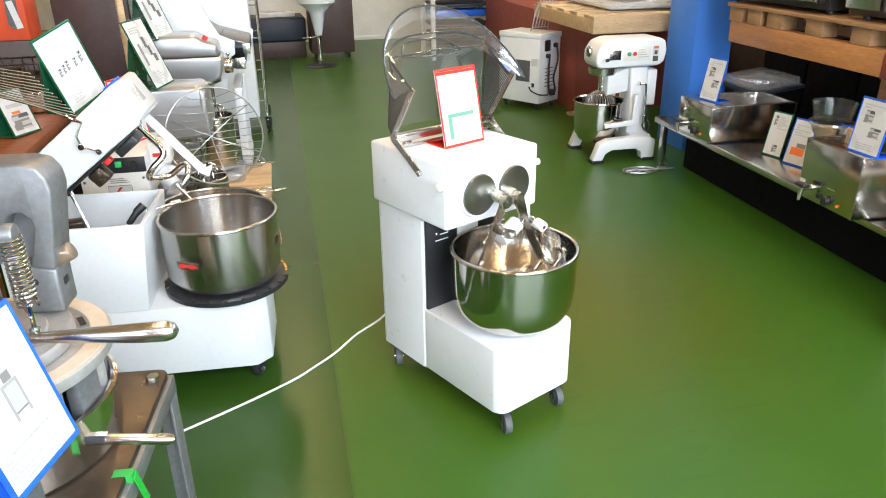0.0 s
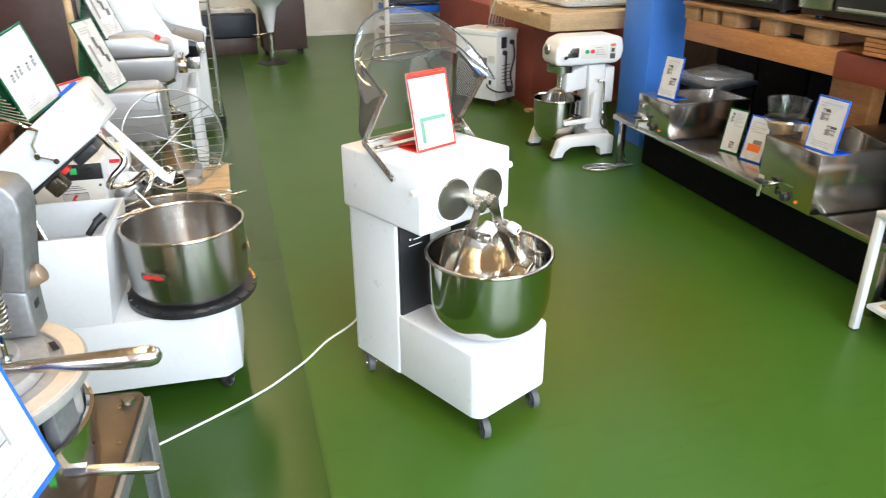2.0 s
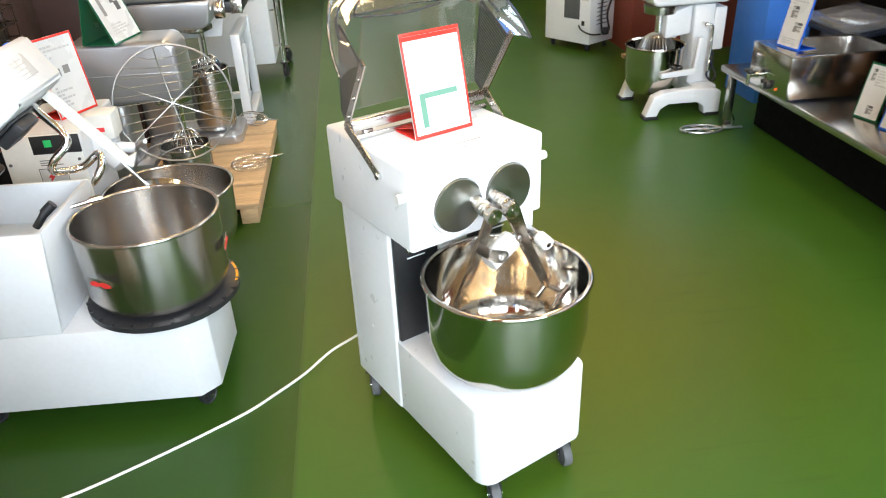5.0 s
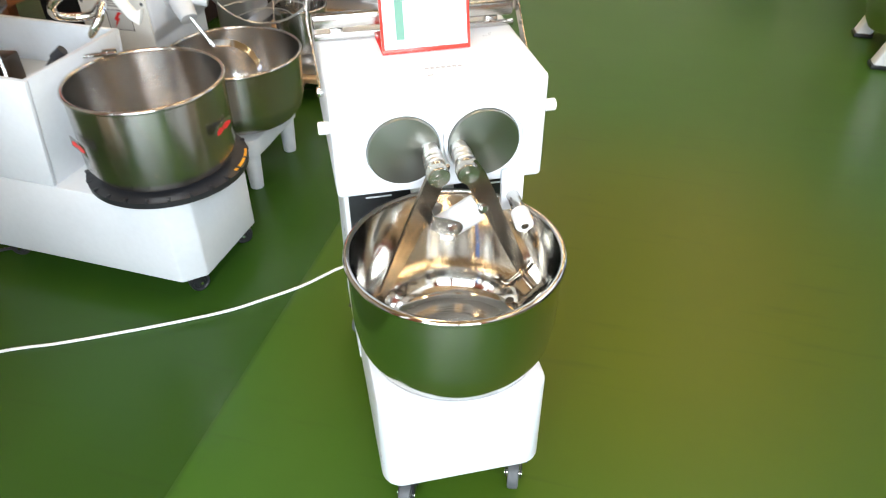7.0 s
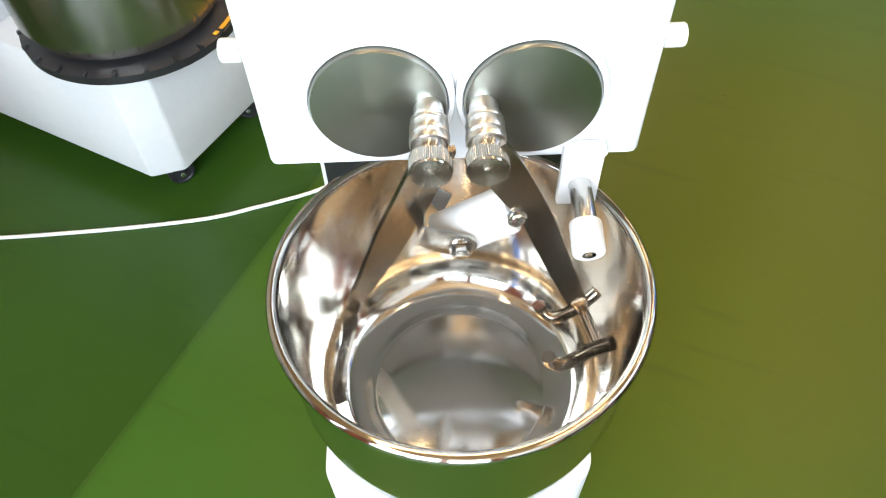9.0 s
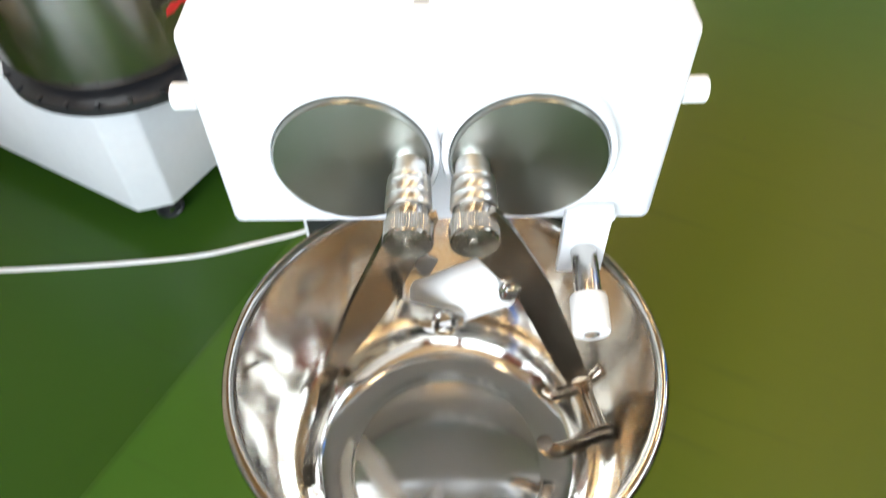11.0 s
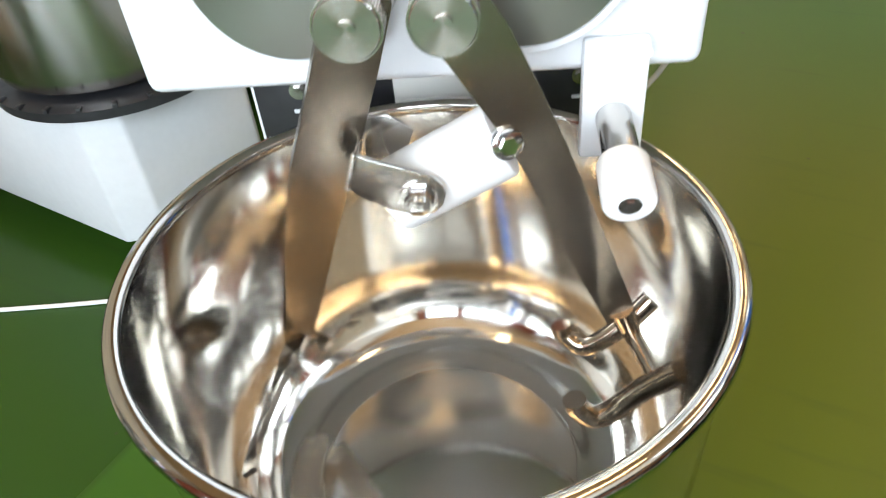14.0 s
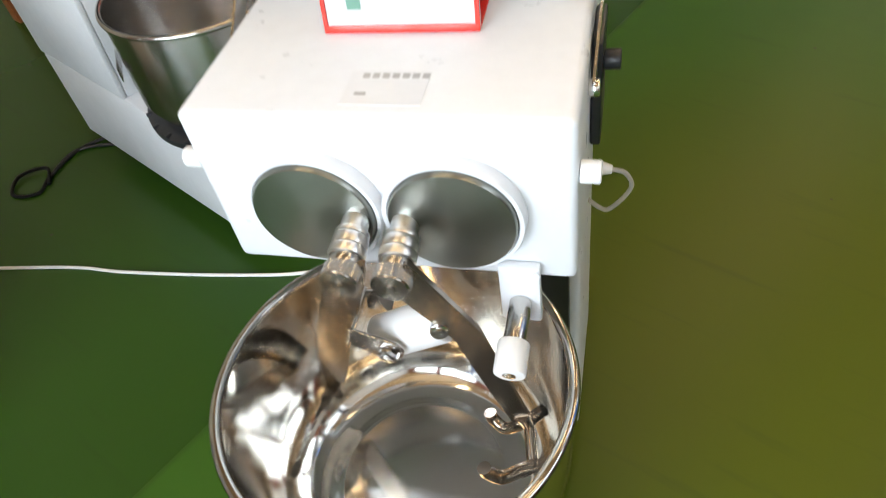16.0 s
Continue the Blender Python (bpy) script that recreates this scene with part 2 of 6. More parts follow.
SILVERPAINT = material("silver metallic paint", (0.44, 0.445, 0.46), 0.30, 0.75, grain=120, vary=0.012, stains=0.02, rough_vary=0.02, coat=0.4)
DARKSTEEL = material("worn dark steel", (0.065, 0.048, 0.034), 0.33, 0.7, grain=30, vary=0.15, stains=0.25)
BLACK = material("black plastic", (0.018, 0.018, 0.02), 0.38, grain=80, vary=0.15)
SATINGREY = material("dull grey steel sheet", (0.20, 0.20, 0.20), 0.35, 0.9, grain=30, vary=0.06, stretch=(1, 12, 1))
SLOTSTEEL = material("slotted grey steel", (0.075, 0.075, 0.072), 0.4, 0.6, vary=0.05)
ARMSTEEL = material("satin grey steel", (0.32, 0.28, 0.235), 0.26, 1.0, grain=40, vary=0.015, stains=0.03, stretch=(1, 1, 30), rough_vary=0.012)
PIN = material("bright turned steel", (0.80, 0.79, 0.77), 0.30, 1.0, grain=40, vary=0.01, rough_vary=0.02)
# near-black that puts deep shade into the colour of what wears it
SHADEBLACK = material("matt black for shade", (0.007, 0.007, 0.007), 0.9, grain=60, vary=0.2, spec=0.1)
WIRE = material("dull chromed wire", (0.42, 0.42, 0.41), 0.34, 0.9, vary=0.05)
CASTLIGHT = material("pale cast aluminium", (0.44, 0.43, 0.42), 0.48, 0.45, grain=90, vary=0.08, stains=0.14, bump=0.2, bump_scale=350)
RUBBER = material("grey rubber", (0.09, 0.095, 0.10), 0.6, grain=60, vary=0.12)
REDAC = material("red acrylic", (0.72, 0.045, 0.03), 0.18, vary=0.03)
BLUEAC = material("blue acrylic", (0.02, 0.12, 0.62), 0.2, vary=0.03)
GREENAC = material("green acrylic", (0.012, 0.10, 0.045), 0.2, vary=0.04)
PAPER = material("printed paper", (0.58, 0.585, 0.58), 0.3, grain=20, vary=0.02)
INK = material("grey ink", (0.20, 0.195, 0.19), 0.6)
PALEINK = material("faint grey ink", (0.42, 0.42, 0.42), 0.6)
DARKINK = material("dark ink", (0.07, 0.07, 0.07), 0.5)
REDINK = material("red ink", (0.65, 0.03, 0.03), 0.5)
MINT = material("mint green print", (0.13, 0.29, 0.21), 0.5)
ORANGEINK = material("orange print", (0.75, 0.16, 0.03), 0.5)
CLEAR = clear_plastic("clear polycarbonate", (0.93, 0.935, 0.94), 0.03, 0.035, 1.95)
EDGE = clear_plastic("polycarbonate edge", (0.30, 0.32, 0.34), 0.04, 0.08)
CLEARGLASS = clear_plastic("window glass", (0.97, 0.98, 0.98), 0.01, 0.01)
PINE = material("raw pine", (0.52, 0.36, 0.20), 0.65, grain=26, vary=0.14, stain=3, stains=0.14, stretch=(1, 9, 9), bump=0.2, bump_scale=60)
BEAM = material("varnished orange timber", (0.42, 0.18, 0.06), 0.42, grain=22, vary=0.16, stain=3, stains=0.18, stretch=(9, 1, 9), bump=0.15, bump_scale=60)
REDBOARD = material("red-brown stained timber", (0.20, 0.035, 0.015), 0.45, grain=24, vary=0.12, stretch=(9, 1, 9), bump=0.1)
TABLEWOOD = material("brown varnished table", (0.24, 0.075, 0.025), 0.35, grain=20, vary=0.16, stretch=(1, 8, 8))
BLUEPAINT = material("blue wall paint", (0.075, 0.285, 0.96), 0.42, grain=60, vary=0.03, stains=0.07, bump=0.2, bump_scale=250)
REDPAINT = material("brick-red wall paint", (0.26, 0.055, 0.035), 0.6, grain=60, vary=0.05, stains=0.12, bump=0.2, bump_scale=250)
ORANGEPAINT = material("orange-red lacquer", (0.55, 0.07, 0.02), 0.4, vary=0.04)
WALLWHITE = material("off-white wall paint", (0.78, 0.79, 0.78), 0.7, grain=40, vary=0.03, stains=0.06, bump=0.2, bump_scale=300)
WALLDARK = material("dark brown wall panel", (0.035, 0.026, 0.022), 0.7, grain=20, vary=0.2, stains=0.3)
CEILPAINT = material("brown timber ceiling", (0.37, 0.22, 0.095), 0.7, grain=30, vary=0.03, stains=0.05)
BROWNCAB = material("dark brown laminate", (0.055, 0.03, 0.025), 0.5, grain=30, vary=0.1)
NAVY = material("navy vinyl", (0.012, 0.018, 0.035), 0.5, vary=0.1)
WRAP = clear_plastic("stretch film", (0.9, 0.92, 0.93), 0.12, 0.3)

LAMPGLOW = glow("warm lamp diffuser", (1.0, 0.72, 0.40), 22.0)


def floor_paint():
    """Green epoxy floor: two coats that meet in a straight line along the aisle, scuffs and dust specks."""
    mat = material("green epoxy floor", (0.038, 0.104, 0.011), 0.36, grain=5, vary=0.03, stain=0.9, stains=0.05, rough_vary=0.015, bump=0.03, bump_scale=28, spec=0.27)
    nt = mat.node_tree
    bsdf = nt.nodes["Principled BSDF"]
    old = bsdf.inputs["Base Color"].links[0].from_socket
    co = nt.nodes.new("ShaderNodeTexCoord")
    sep = nt.nodes.new("ShaderNodeSeparateXYZ")
    nt.links.new(co.outputs["Object"], sep.inputs[0])
    lane = nt.nodes.new("ShaderNodeMapRange")
    lane.inputs["From Min"].default_value, lane.inputs["From Max"].default_value = -0.292, -0.278
    nt.links.new(sep.outputs["X"], lane.inputs[0])
    # a broad olive patch beside the mixer, fading outwards
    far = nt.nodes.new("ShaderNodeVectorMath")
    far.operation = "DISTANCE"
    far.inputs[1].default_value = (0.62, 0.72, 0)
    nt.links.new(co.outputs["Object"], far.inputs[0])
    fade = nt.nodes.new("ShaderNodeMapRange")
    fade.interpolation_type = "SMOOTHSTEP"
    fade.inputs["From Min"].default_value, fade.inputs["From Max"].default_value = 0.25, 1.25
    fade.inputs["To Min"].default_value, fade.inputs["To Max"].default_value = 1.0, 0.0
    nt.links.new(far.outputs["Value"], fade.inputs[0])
    olive_mix = nt.nodes.new("ShaderNodeMix")
    olive_mix.data_type = "RGBA"
    olive_mix.inputs["B"].default_value = (0.074, 0.098, 0.005, 1)
    nt.links.new(fade.outputs[0], olive_mix.inputs["Factor"])
    nt.links.new(old, olive_mix.inputs["A"])
    old = olive_mix.outputs["Result"]
    second = nt.nodes.new("ShaderNodeMix")
    second.data_type = "RGBA"
    second.inputs["A"].default_value = (0.025, 0.068, 0.008, 1)
    nt.links.new(lane.outputs[0], second.inputs["Factor"])
    nt.links.new(old, second.inputs["B"])
    speck = nt.nodes.new("ShaderNodeTexVoronoi")
    speck.inputs["Scale"].default_value = 5.5
    nt.links.new(co.outputs["Object"], speck.inputs["Vector"])
    lim = nt.nodes.new("ShaderNodeMapRange")
    lim.inputs["From Min"].default_value, lim.inputs["From Max"].default_value = 0.022, 0.03
    lim.inputs["To Min"].default_value, lim.inputs["To Max"].default_value = 0.6, 0.0
    nt.links.new(speck.outputs["Distance"], lim.inputs[0])
    dust = nt.nodes.new("ShaderNodeMix")
    dust.data_type = "RGBA"
    dust.inputs["B"].default_value = (0.05, 0.045, 0.03, 1)
    nt.links.new(lim.outputs[0], dust.inputs["Factor"])
    nt.links.new(second.outputs["Result"], dust.inputs["A"])
    # faint dark trolley scuffs
    turn = nt.nodes.new("ShaderNodeMapping")
    turn.inputs["Rotation"].default_value, turn.inputs["Scale"].default_value = (0, 0, 0.6), (1.1, 13, 1)
    nt.links.new(co.outputs["Object"], turn.inputs[0])
    scuff = nt.nodes.new("ShaderNodeTexNoise")
    scuff.inputs["Scale"].default_value, scuff.inputs["Detail"].default_value = 2.2, 6
    nt.links.new(turn.outputs[0], scuff.inputs["Vector"])
    cut = nt.nodes.new("ShaderNodeMapRange")
    cut.inputs["From Min"].default_value, cut.inputs["From Max"].default_value = 0.60, 0.72
    cut.inputs["To Min"].default_value, cut.inputs["To Max"].default_value = 0.0, 0.17
    nt.links.new(scuff.outputs[0], cut.inputs[0])
    worn = nt.nodes.new("ShaderNodeMix")
    worn.data_type = "RGBA"
    worn.inputs["B"].default_value = (0.022, 0.040, 0.010, 1)
    nt.links.new(cut.outputs[0], worn.inputs["Factor"])
    nt.links.new(dust.outputs["Result"], worn.inputs["A"])
    nt.links.new(worn.outputs["Result"], bsdf.inputs["Base Color"])
    gloss = nt.nodes.new("ShaderNodeMix")
    gloss.inputs["A"].default_value = 0.27
    nt.links.new(lane.outputs[0], gloss.inputs["Factor"])
    nt.links.new(bsdf.inputs["Roughness"].links[0].from_socket, gloss.inputs["B"])
    nt.links.new(gloss.outputs["Result"], bsdf.inputs["Roughness"])
    return mat


WALLBROWN = material("red-brown wall panelling", (0.40, 0.10, 0.045), 0.6, grain=20, vary=0.08, stains=0.12)
WALLCREAM = material("cream wall paint", (0.40, 0.36, 0.28), 0.6, grain=20, vary=0.05, stains=0.12)
GREYCABLE = material("grey cable sheath", (0.34, 0.31, 0.25), 0.5)
FLOOR = floor_paint()

# ---- the room ----
V0, V1, U0, U1, CEIL = -3.3, 3.5, -3.6, 9.24, 4.5


def setting(name, bm, mat, m, label, category):
    ob = part(name, bm, mat)
    ob.matrix_world = m
    return tagged(ob, label, category, "", "structure")


ORIGIN = rp(0, 0)
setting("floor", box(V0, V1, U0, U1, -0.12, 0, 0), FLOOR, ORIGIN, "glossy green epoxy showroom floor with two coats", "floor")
setting("ceiling", box(V0 - 0.2, V1 + 0.2, U0 - 0.2, U1 + 0.2, CEIL, CEIL + 0.15, 0), CEILPAINT, ORIGIN, "brown timber ceiling", "ceiling")
setting("wall_north", box(V0, V1, U1, U1 + 0.2, 0, CEIL, 0), WALLWHITE, ORIGIN, "off-white painted far wall", "wall")
setting("wall_west", box(V0 - 0.2, V0, U0, U1, 0, CEIL, 0), WALLCREAM, ORIGIN, "cream painted side wall", "wall")
# east wall: dark below, pale above with two high windows
EWIN, ESILL, EHEAD = [(0.6, 2.6), (3.2, 5.6)], 2.2, 4.0
setting("wall_east", box(V1, V1 + 0.2, U0, U1, 0, ESILL - 0.3, 0), WALLDARK, ORIGIN, "dark brown wall behind the timber racks", "wall")
upper = [box(V1, V1 + 0.2, U0, U1, ESILL - 0.2995, ESILL, 0), box(V1, V1 + 0.2, U0, U1, EHEAD, CEIL, 0)]
for a, b in ((U0, EWIN[0][0]), (EWIN[0][1], EWIN[1][0]), (EWIN[1][1], U1)):
    upper.append(box(V1, V1 + 0.2, a, b, ESILL, EHEAD, 0))
setting("wall_east_upper", upper, WALLWHITE, ORIGIN, "off-white wall pierced by high windows", "wall")
for i, (a, b) in enumerate(EWIN):
    win = thing("window_%d" % (i + 4), ORIGIN, "high window with dark crossing bars", "window", kind="structure")
    fr = [box(V1 + 0.07, V1 + 0.13, a, b, ESILL, ESILL + 0.05), box(V1 + 0.07, V1 + 0.13, a, b, EHEAD - 0.05, EHEAD)]
    for k in range(4):
        y = a + (b - a - 0.05) * k / 3
        fr.append(box(V1 + 0.07, V1 + 0.13, y, y + 0.05, ESILL + 0.05, EHEAD - 0.05))
    part("window_frame", fr, BLACK, win)
    g = part("pane", box(V1 + 0.095, V1 + 0.105, a + 0.03, b - 0.03, ESILL + 0.03, EHEAD - 0.03, 0), CLEARGLASS, win)
    g.visible_shadow = False
    area_lamp("window_light", rp(V1 + 0.3, (a + b) / 2, (ESILL + EHEAD) / 2) @ pose(0, 0, 0, 0, 90, 0), EHEAD - ESILL, b - a, 55 * (b - a), (0.80, 0.89, 0.97))
# south wall with three tall windows
WIN = [(-2.3, -1.8), (-0.7, 1.3), (1.5, 3.1)]
SILL, HEAD = 0.75, 4.25
south = [box(V0, V1, U0 - 0.2, U0, 0, SILL, 0), box(V0, V1, U0 - 0.2, U0, HEAD, CEIL, 0)]
edges = [V0] + [e for w in WIN for e in w] + [V1]
for a, b in zip(edges[::2], edges[1::2]):
    south.append(box(a, b, U0 - 0.2, U0, SILL, HEAD, 0))
setting("wall_south", south, WALLBROWN, ORIGIN, "red-brown wall pierced by tall windows", "wall")
for i, (a, b) in enumerate(WIN):
    win = thing("window_%d" % (i + 1), ORIGIN, "tall white-framed shop window with crossing bars", "window", kind="structure")
    fr = [box(a, b, U0 - 0.13, U0 - 0.07, SILL, SILL + 0.06), box(a, b, U0 - 0.13, U0 - 0.07, HEAD - 0.06, HEAD)]
    for x in (a, (a + b) / 2 - 0.03, b - 0.06):
        fr.append(box(x, x + 0.06, U0 - 0.13, U0 - 0.07, SILL + 0.06, HEAD - 0.06))
    fr.append(box(a + 0.06, b - 0.06, U0 - 0.125, U0 - 0.075, 2.4, 2.46))
    part("window_frame", fr, BLACK, win)
    g = part("pane", box(a + 0.03, b - 0.03, U0 - 0.105, U0 - 0.095, SILL + 0.03, HEAD - 0.03, 0), CLEARGLASS, win)
    g.visible_shadow = False
    area_lamp("window_light", rp((a + b) / 2, U0 - 0.3, (SILL + HEAD) / 2) @ pose(0, 0, 0, 90, 0, 0), b - a, HEAD - SILL, 230 * (b - a), (0.78, 0.88, 0.97))
# one row of warm fluorescent battens under the ceiling
# the lamp at v 1.9, u 0.6 is added to brighten rack and column
for v, us in ((-0.6, (-1.2, 0.6, 2.4, 4.2, 6.0, 7.8)), (1.9, (0.6, 3.0, 5.4, 7.8))):
    for u in us:
        lamp = thing("ceiling_lamp", rp(v, u, CEIL - 0.0005), "long white ceiling lamp with a warm diffuser", "lamp", "ceiling lamps")
        part("housing", box(-0.13, 0.13, -0.78, 0.78, -0.06, 0, 0.01), WHITE, lamp)
        part("diffuser", box(-0.12, 0.12, -0.76, 0.76, -0.078, -0.0605, 0.004), LAMPGLOW, lamp)

# ---- twin-arm dough mixer, the main machine ----
CX = 0.246
mixer = thing("twin_arm_mixer", pose(CX, 0, 0), "white twin-arm dough mixer with steel bowl and raised clear lid", "dough mixer")
part("head_cover", box(-0.191, 0.191, -0.028, 0.363, 0.641, 0.846, 0.009, 3), WHITE, mixer)
part("column", prism(rounded(-0.173, 0.184, 0.118, 0.362, 0.008, 3), 0.085, 0.6405, "z"), WHITE, mixer)
part("base", prism(rounded(-0.170, 0.161, -0.258, 0.1175, 0.042, 8, (1, 1, 0, 0)), 0.085, 0.311, "z", 0.008, 3), WHITE, mixer)
for x0, x1, bx in ((-0.164, -0.0372, -0.122), (0.0532, 0.170, 0.129)):
    p = part("black_panel", box(x0, x1, 0.104, 0.1175, 0.3115, 0.636, 0.003), BLACK, mixer, "black ribbed plastic panel")
    for z in (0.552, 0.571):
        part("slot", box(bx + (0.006 if z > 0.56 else -0.008), bx + 0.045, 0.1012, 0.1038, z - 0.0018, z + 0.0018, 0.001), WHITE, p, "pale slot")
    part("bolt", [cyl((bx, 0.1039, 0.573), (bx, 0.1005, 0.573), 0.0085, seg=20), cyl((bx, 0.1005, 0.573), (bx, 0.096, 0.573), 0.0058, seg=6)], BRUSHED, p)
part("back_plate", box(-0.0368, 0.0528, 0.102, 0.1175, 0.3115, 0.579, 0.002), OFFWHITE, mixer, "pale plate behind the bowl")
part("plate_gap", box(-0.0368, 0.0528, 0.106, 0.1175, 0.5795, 0.636, 0.001), WHITE, mixer)
part("screw", cyl((-0.173, 0.245, 0.291), (-0.1750, 0.245, 0.291), 0.0035, seg=12), OFFWHITE, mixer)
part("seam", box(-0.1740, -0.1728, 0.350, 0.3515, 0.10, 0.62, 0), PALEINK, mixer)


def caster(parent, x, y, top, turn, rad=0.034, tyre=RUBBER):
    c = part("caster", [box(-0.028, 0.028, -0.028, 0.028, top - 0.004, top - 0.0005, 0.001), cyl((0, 0, top - 0.018), (0, 0, top - 0.0045), 0.018, seg=20),
                        prism([(-0.018, top - 0.018), (0.018, top - 0.018), (0.03, rad - 0.004), (0.012, rad - 0.008)], -0.017, -0.0145, "y"),
                        prism([(-0.018, top - 0.018), (0.018, top - 0.018), (0.03, rad - 0.004), (0.012, rad - 0.008)], 0.0145, 0.017, "y")], BLACK, parent, "black swivel caster fork")
    c.matrix_basis = pose(x, y, 0, 0, 0, turn)
    w = part("wheel", moved(lathe([(0.0, -0.012), (rad * 0.45, -0.012), (rad * 0.5, -0.009), (rad * 0.72, -0.009), (rad * 0.8, -0.012), (rad * 0.95, -0.011), (rad, -0.006), (rad, 0.006), (rad * 0.95, 0.011), (rad * 0.8, 0.012), (rad * 0.72, 0.009), (rad * 0.5, 0.009), (rad * 0.45, 0.012), (0, 0.012)], 32), pose(0.02, 0, rad, 90, 0, 0)), tyre, c, "grey rubber wheel")
    part("axle", cyl((0.02, -0.0185, rad), (0.02, 0.0185, rad), 0.0055, seg=12), CHROME, c)
    return c


for x, y, a in ((-0.116, -0.222, 245), (0.114, -0.220, 250), (-0.142, 0.325, 240), (0.15, 0.325, 250)):
    caster(mixer, x, y, 0.0848, a)

BOWL_Y = -0.1253
bowl_profile = [(0.0, 0.3187), (0.09, 0.3187), (0.114, 0.322), (0.147, 0.337), (0.172, 0.360), (0.1855, 0.393), (0.1925, 0.437), (0.194, 0.564)]
rim = [(0.1941 + 0.0066 * math.cos(a), 0.5693 + 0.0062 * math.sin(a)) for a in [radians(d) for d in range(-80, 221, 20)]]
inner_profile = [(p.x, p.y) for p in smooth_path([(0.1905, 0.564, 0), (0.1899, 0.510, 0), (0.1890, 0.450, 0), (0.1850, 0.404, 0), (0.1755, 0.372, 0), (0.1600, 0.349, 0), (0.1440, 0.3365, 0), (0.1270, 0.3310, 0), (0.1110, 0.3288, 0)], 6)] + [(0.1090, 0.3284), (0.1070, 0.3285), (0.0, 0.3287)]
bowl = part("bowl", lathe(bowl_profile + rim, 160), SATINBOWL, mixer, "polished stainless steel bowl")
part("bowl_inside", lathe(inner_profile, 160), MIRROR, bowl, "mirror-polished inside of the bowl")
bowl.matrix_basis = pose(0.0015, BOWL_Y, 0)
part("bowl_seat", moved(lathe([(0, 0.3112), (0.10, 0.3112), (0.10, 0.3182), (0, 0.3182)], 48), pose(0, BOWL_Y, 0)), BLACK, mixer)

for s in (-1, 1):
    disc = part("drive_disc", lathe([(0, 0.0), (0.0640, 0.0), (0.0640, 0.018), (0.0625, 0.0205), (0.03, 0.0225), (0, 0.0225)], 96), DISC, mixer, "brushed steel drive disc")
    disc.matrix_basis = pose(0.001 + s * 0.0716, -0.0282, 0.735, 90, 0, 0)
    inv = disc.matrix_basis.inverted()
    part("collar", moved(lathe([(0.0645, 0.0), (0.0715, 0.0), (0.0715, 0.013), (0.0700, 0.0155), (0.0660, 0.0155), (0.0645, 0.013)], 96, True), pose(0, 0, 0.0001)), WHITE, disc)
    hx = 0.001 + s * 0.0255
    part("crank_pin", [cyl((hx, -0.045, 0.7345), (hx, -0.064, 0.7310), 0.0140), cyl((hx, -0.062, 0.7310), (hx, -0.068, 0.730), 0.0175, edge=0.0015), cyl((hx, -0.0682, 0.730), (hx, -0.080, 0.7275), 0.0182, edge=0.002),
                       cyl((hx, -0.0802, 0.7275), (hx, -0.0905, 0.7252), 0.0188, edge=0.0015)], PIN, disc, "bright turned steel crank pin").matrix_basis = inv
    knurl = []
    for k in range(180):
        r_, a = (0.0197, 0.0197, 0.0192)[k % 3], 2 * math.pi * k / 180
        knurl.append((hx + r_ * math.cos(a), 0.7200 + r_ * math.sin(a)))
    part("nut", [cyl((hx, -0.0907, 0.7252), (hx, -0.1015, 0.7225), 0.0172, edge=0.001), prism(knurl, -0.1185, -0.1016, "y", 0.0), cyl((hx, -0.1184, 0.7200), (hx, -0.1202, 0.7200), 0.0185, 0.0175, seg=48), cyl((hx, -0.1201, 0.7200), (hx, -0.1218, 0.7200), 0.0052, seg=20)], TURNED, disc, "knurled steel nut").matrix_basis = inv


def w(x, y, z):
    return Vector((x - CX, y, z))


# left arm: flat bar from the crank pin into the bowl, ending in a curved blade
part("left_arm", strap([w(0.2255, -0.1020, 0.7270), w(0.2235, -0.1015, 0.7210), w(0.2090, -0.0985, 0.680), w(0.1878, -0.0950, 0.625), w(0.1620, -0.0826, 0.550), w(0.1463, -0.0688, 0.500), w(0.1302, -0.0550, 0.450), w(0.1170, -0.0460, 0.411)],
                       [(0.0185, 0.004, 0.003), (0.0200, 0.005, 0.003), (0.0210, 0.005, 0.003), (0.0214, 0.005, 0.002), (0.0184, 0.005, 0.002), (0.0162, 0.0053, 0.002), (0.0138, 0.0057, 0.001), (0.0108, 0.006, -0.001)], 0.0065), ARMSTEEL, mixer, "flat brushed steel kneading arm")
part("blade", strap(smooth_path([w(0.1165, -0.0475, 0.410), w(0.1130, -0.070, 0.4080), w(0.1115, -0.0955, 0.4100), w(0.1040, -0.130, 0.4040), w(0.1020, -0.160, 0.4040), w(0.1075, -0.184, 0.4130)], 5),
                    [(0.0095, 0.004, 0.002)] * 5 + [(0.0090, 0.002, 0.0085)] * 5 + [(0.0085, 0.0, 0.0120)] * 6 + [(0.0075, 0.0, 0.0110)] * 5 + [(0.0060, 0.0, 0.0055)] * 5, 0.0045), ARMSTEEL, mixer, "curved steel kneading blade")
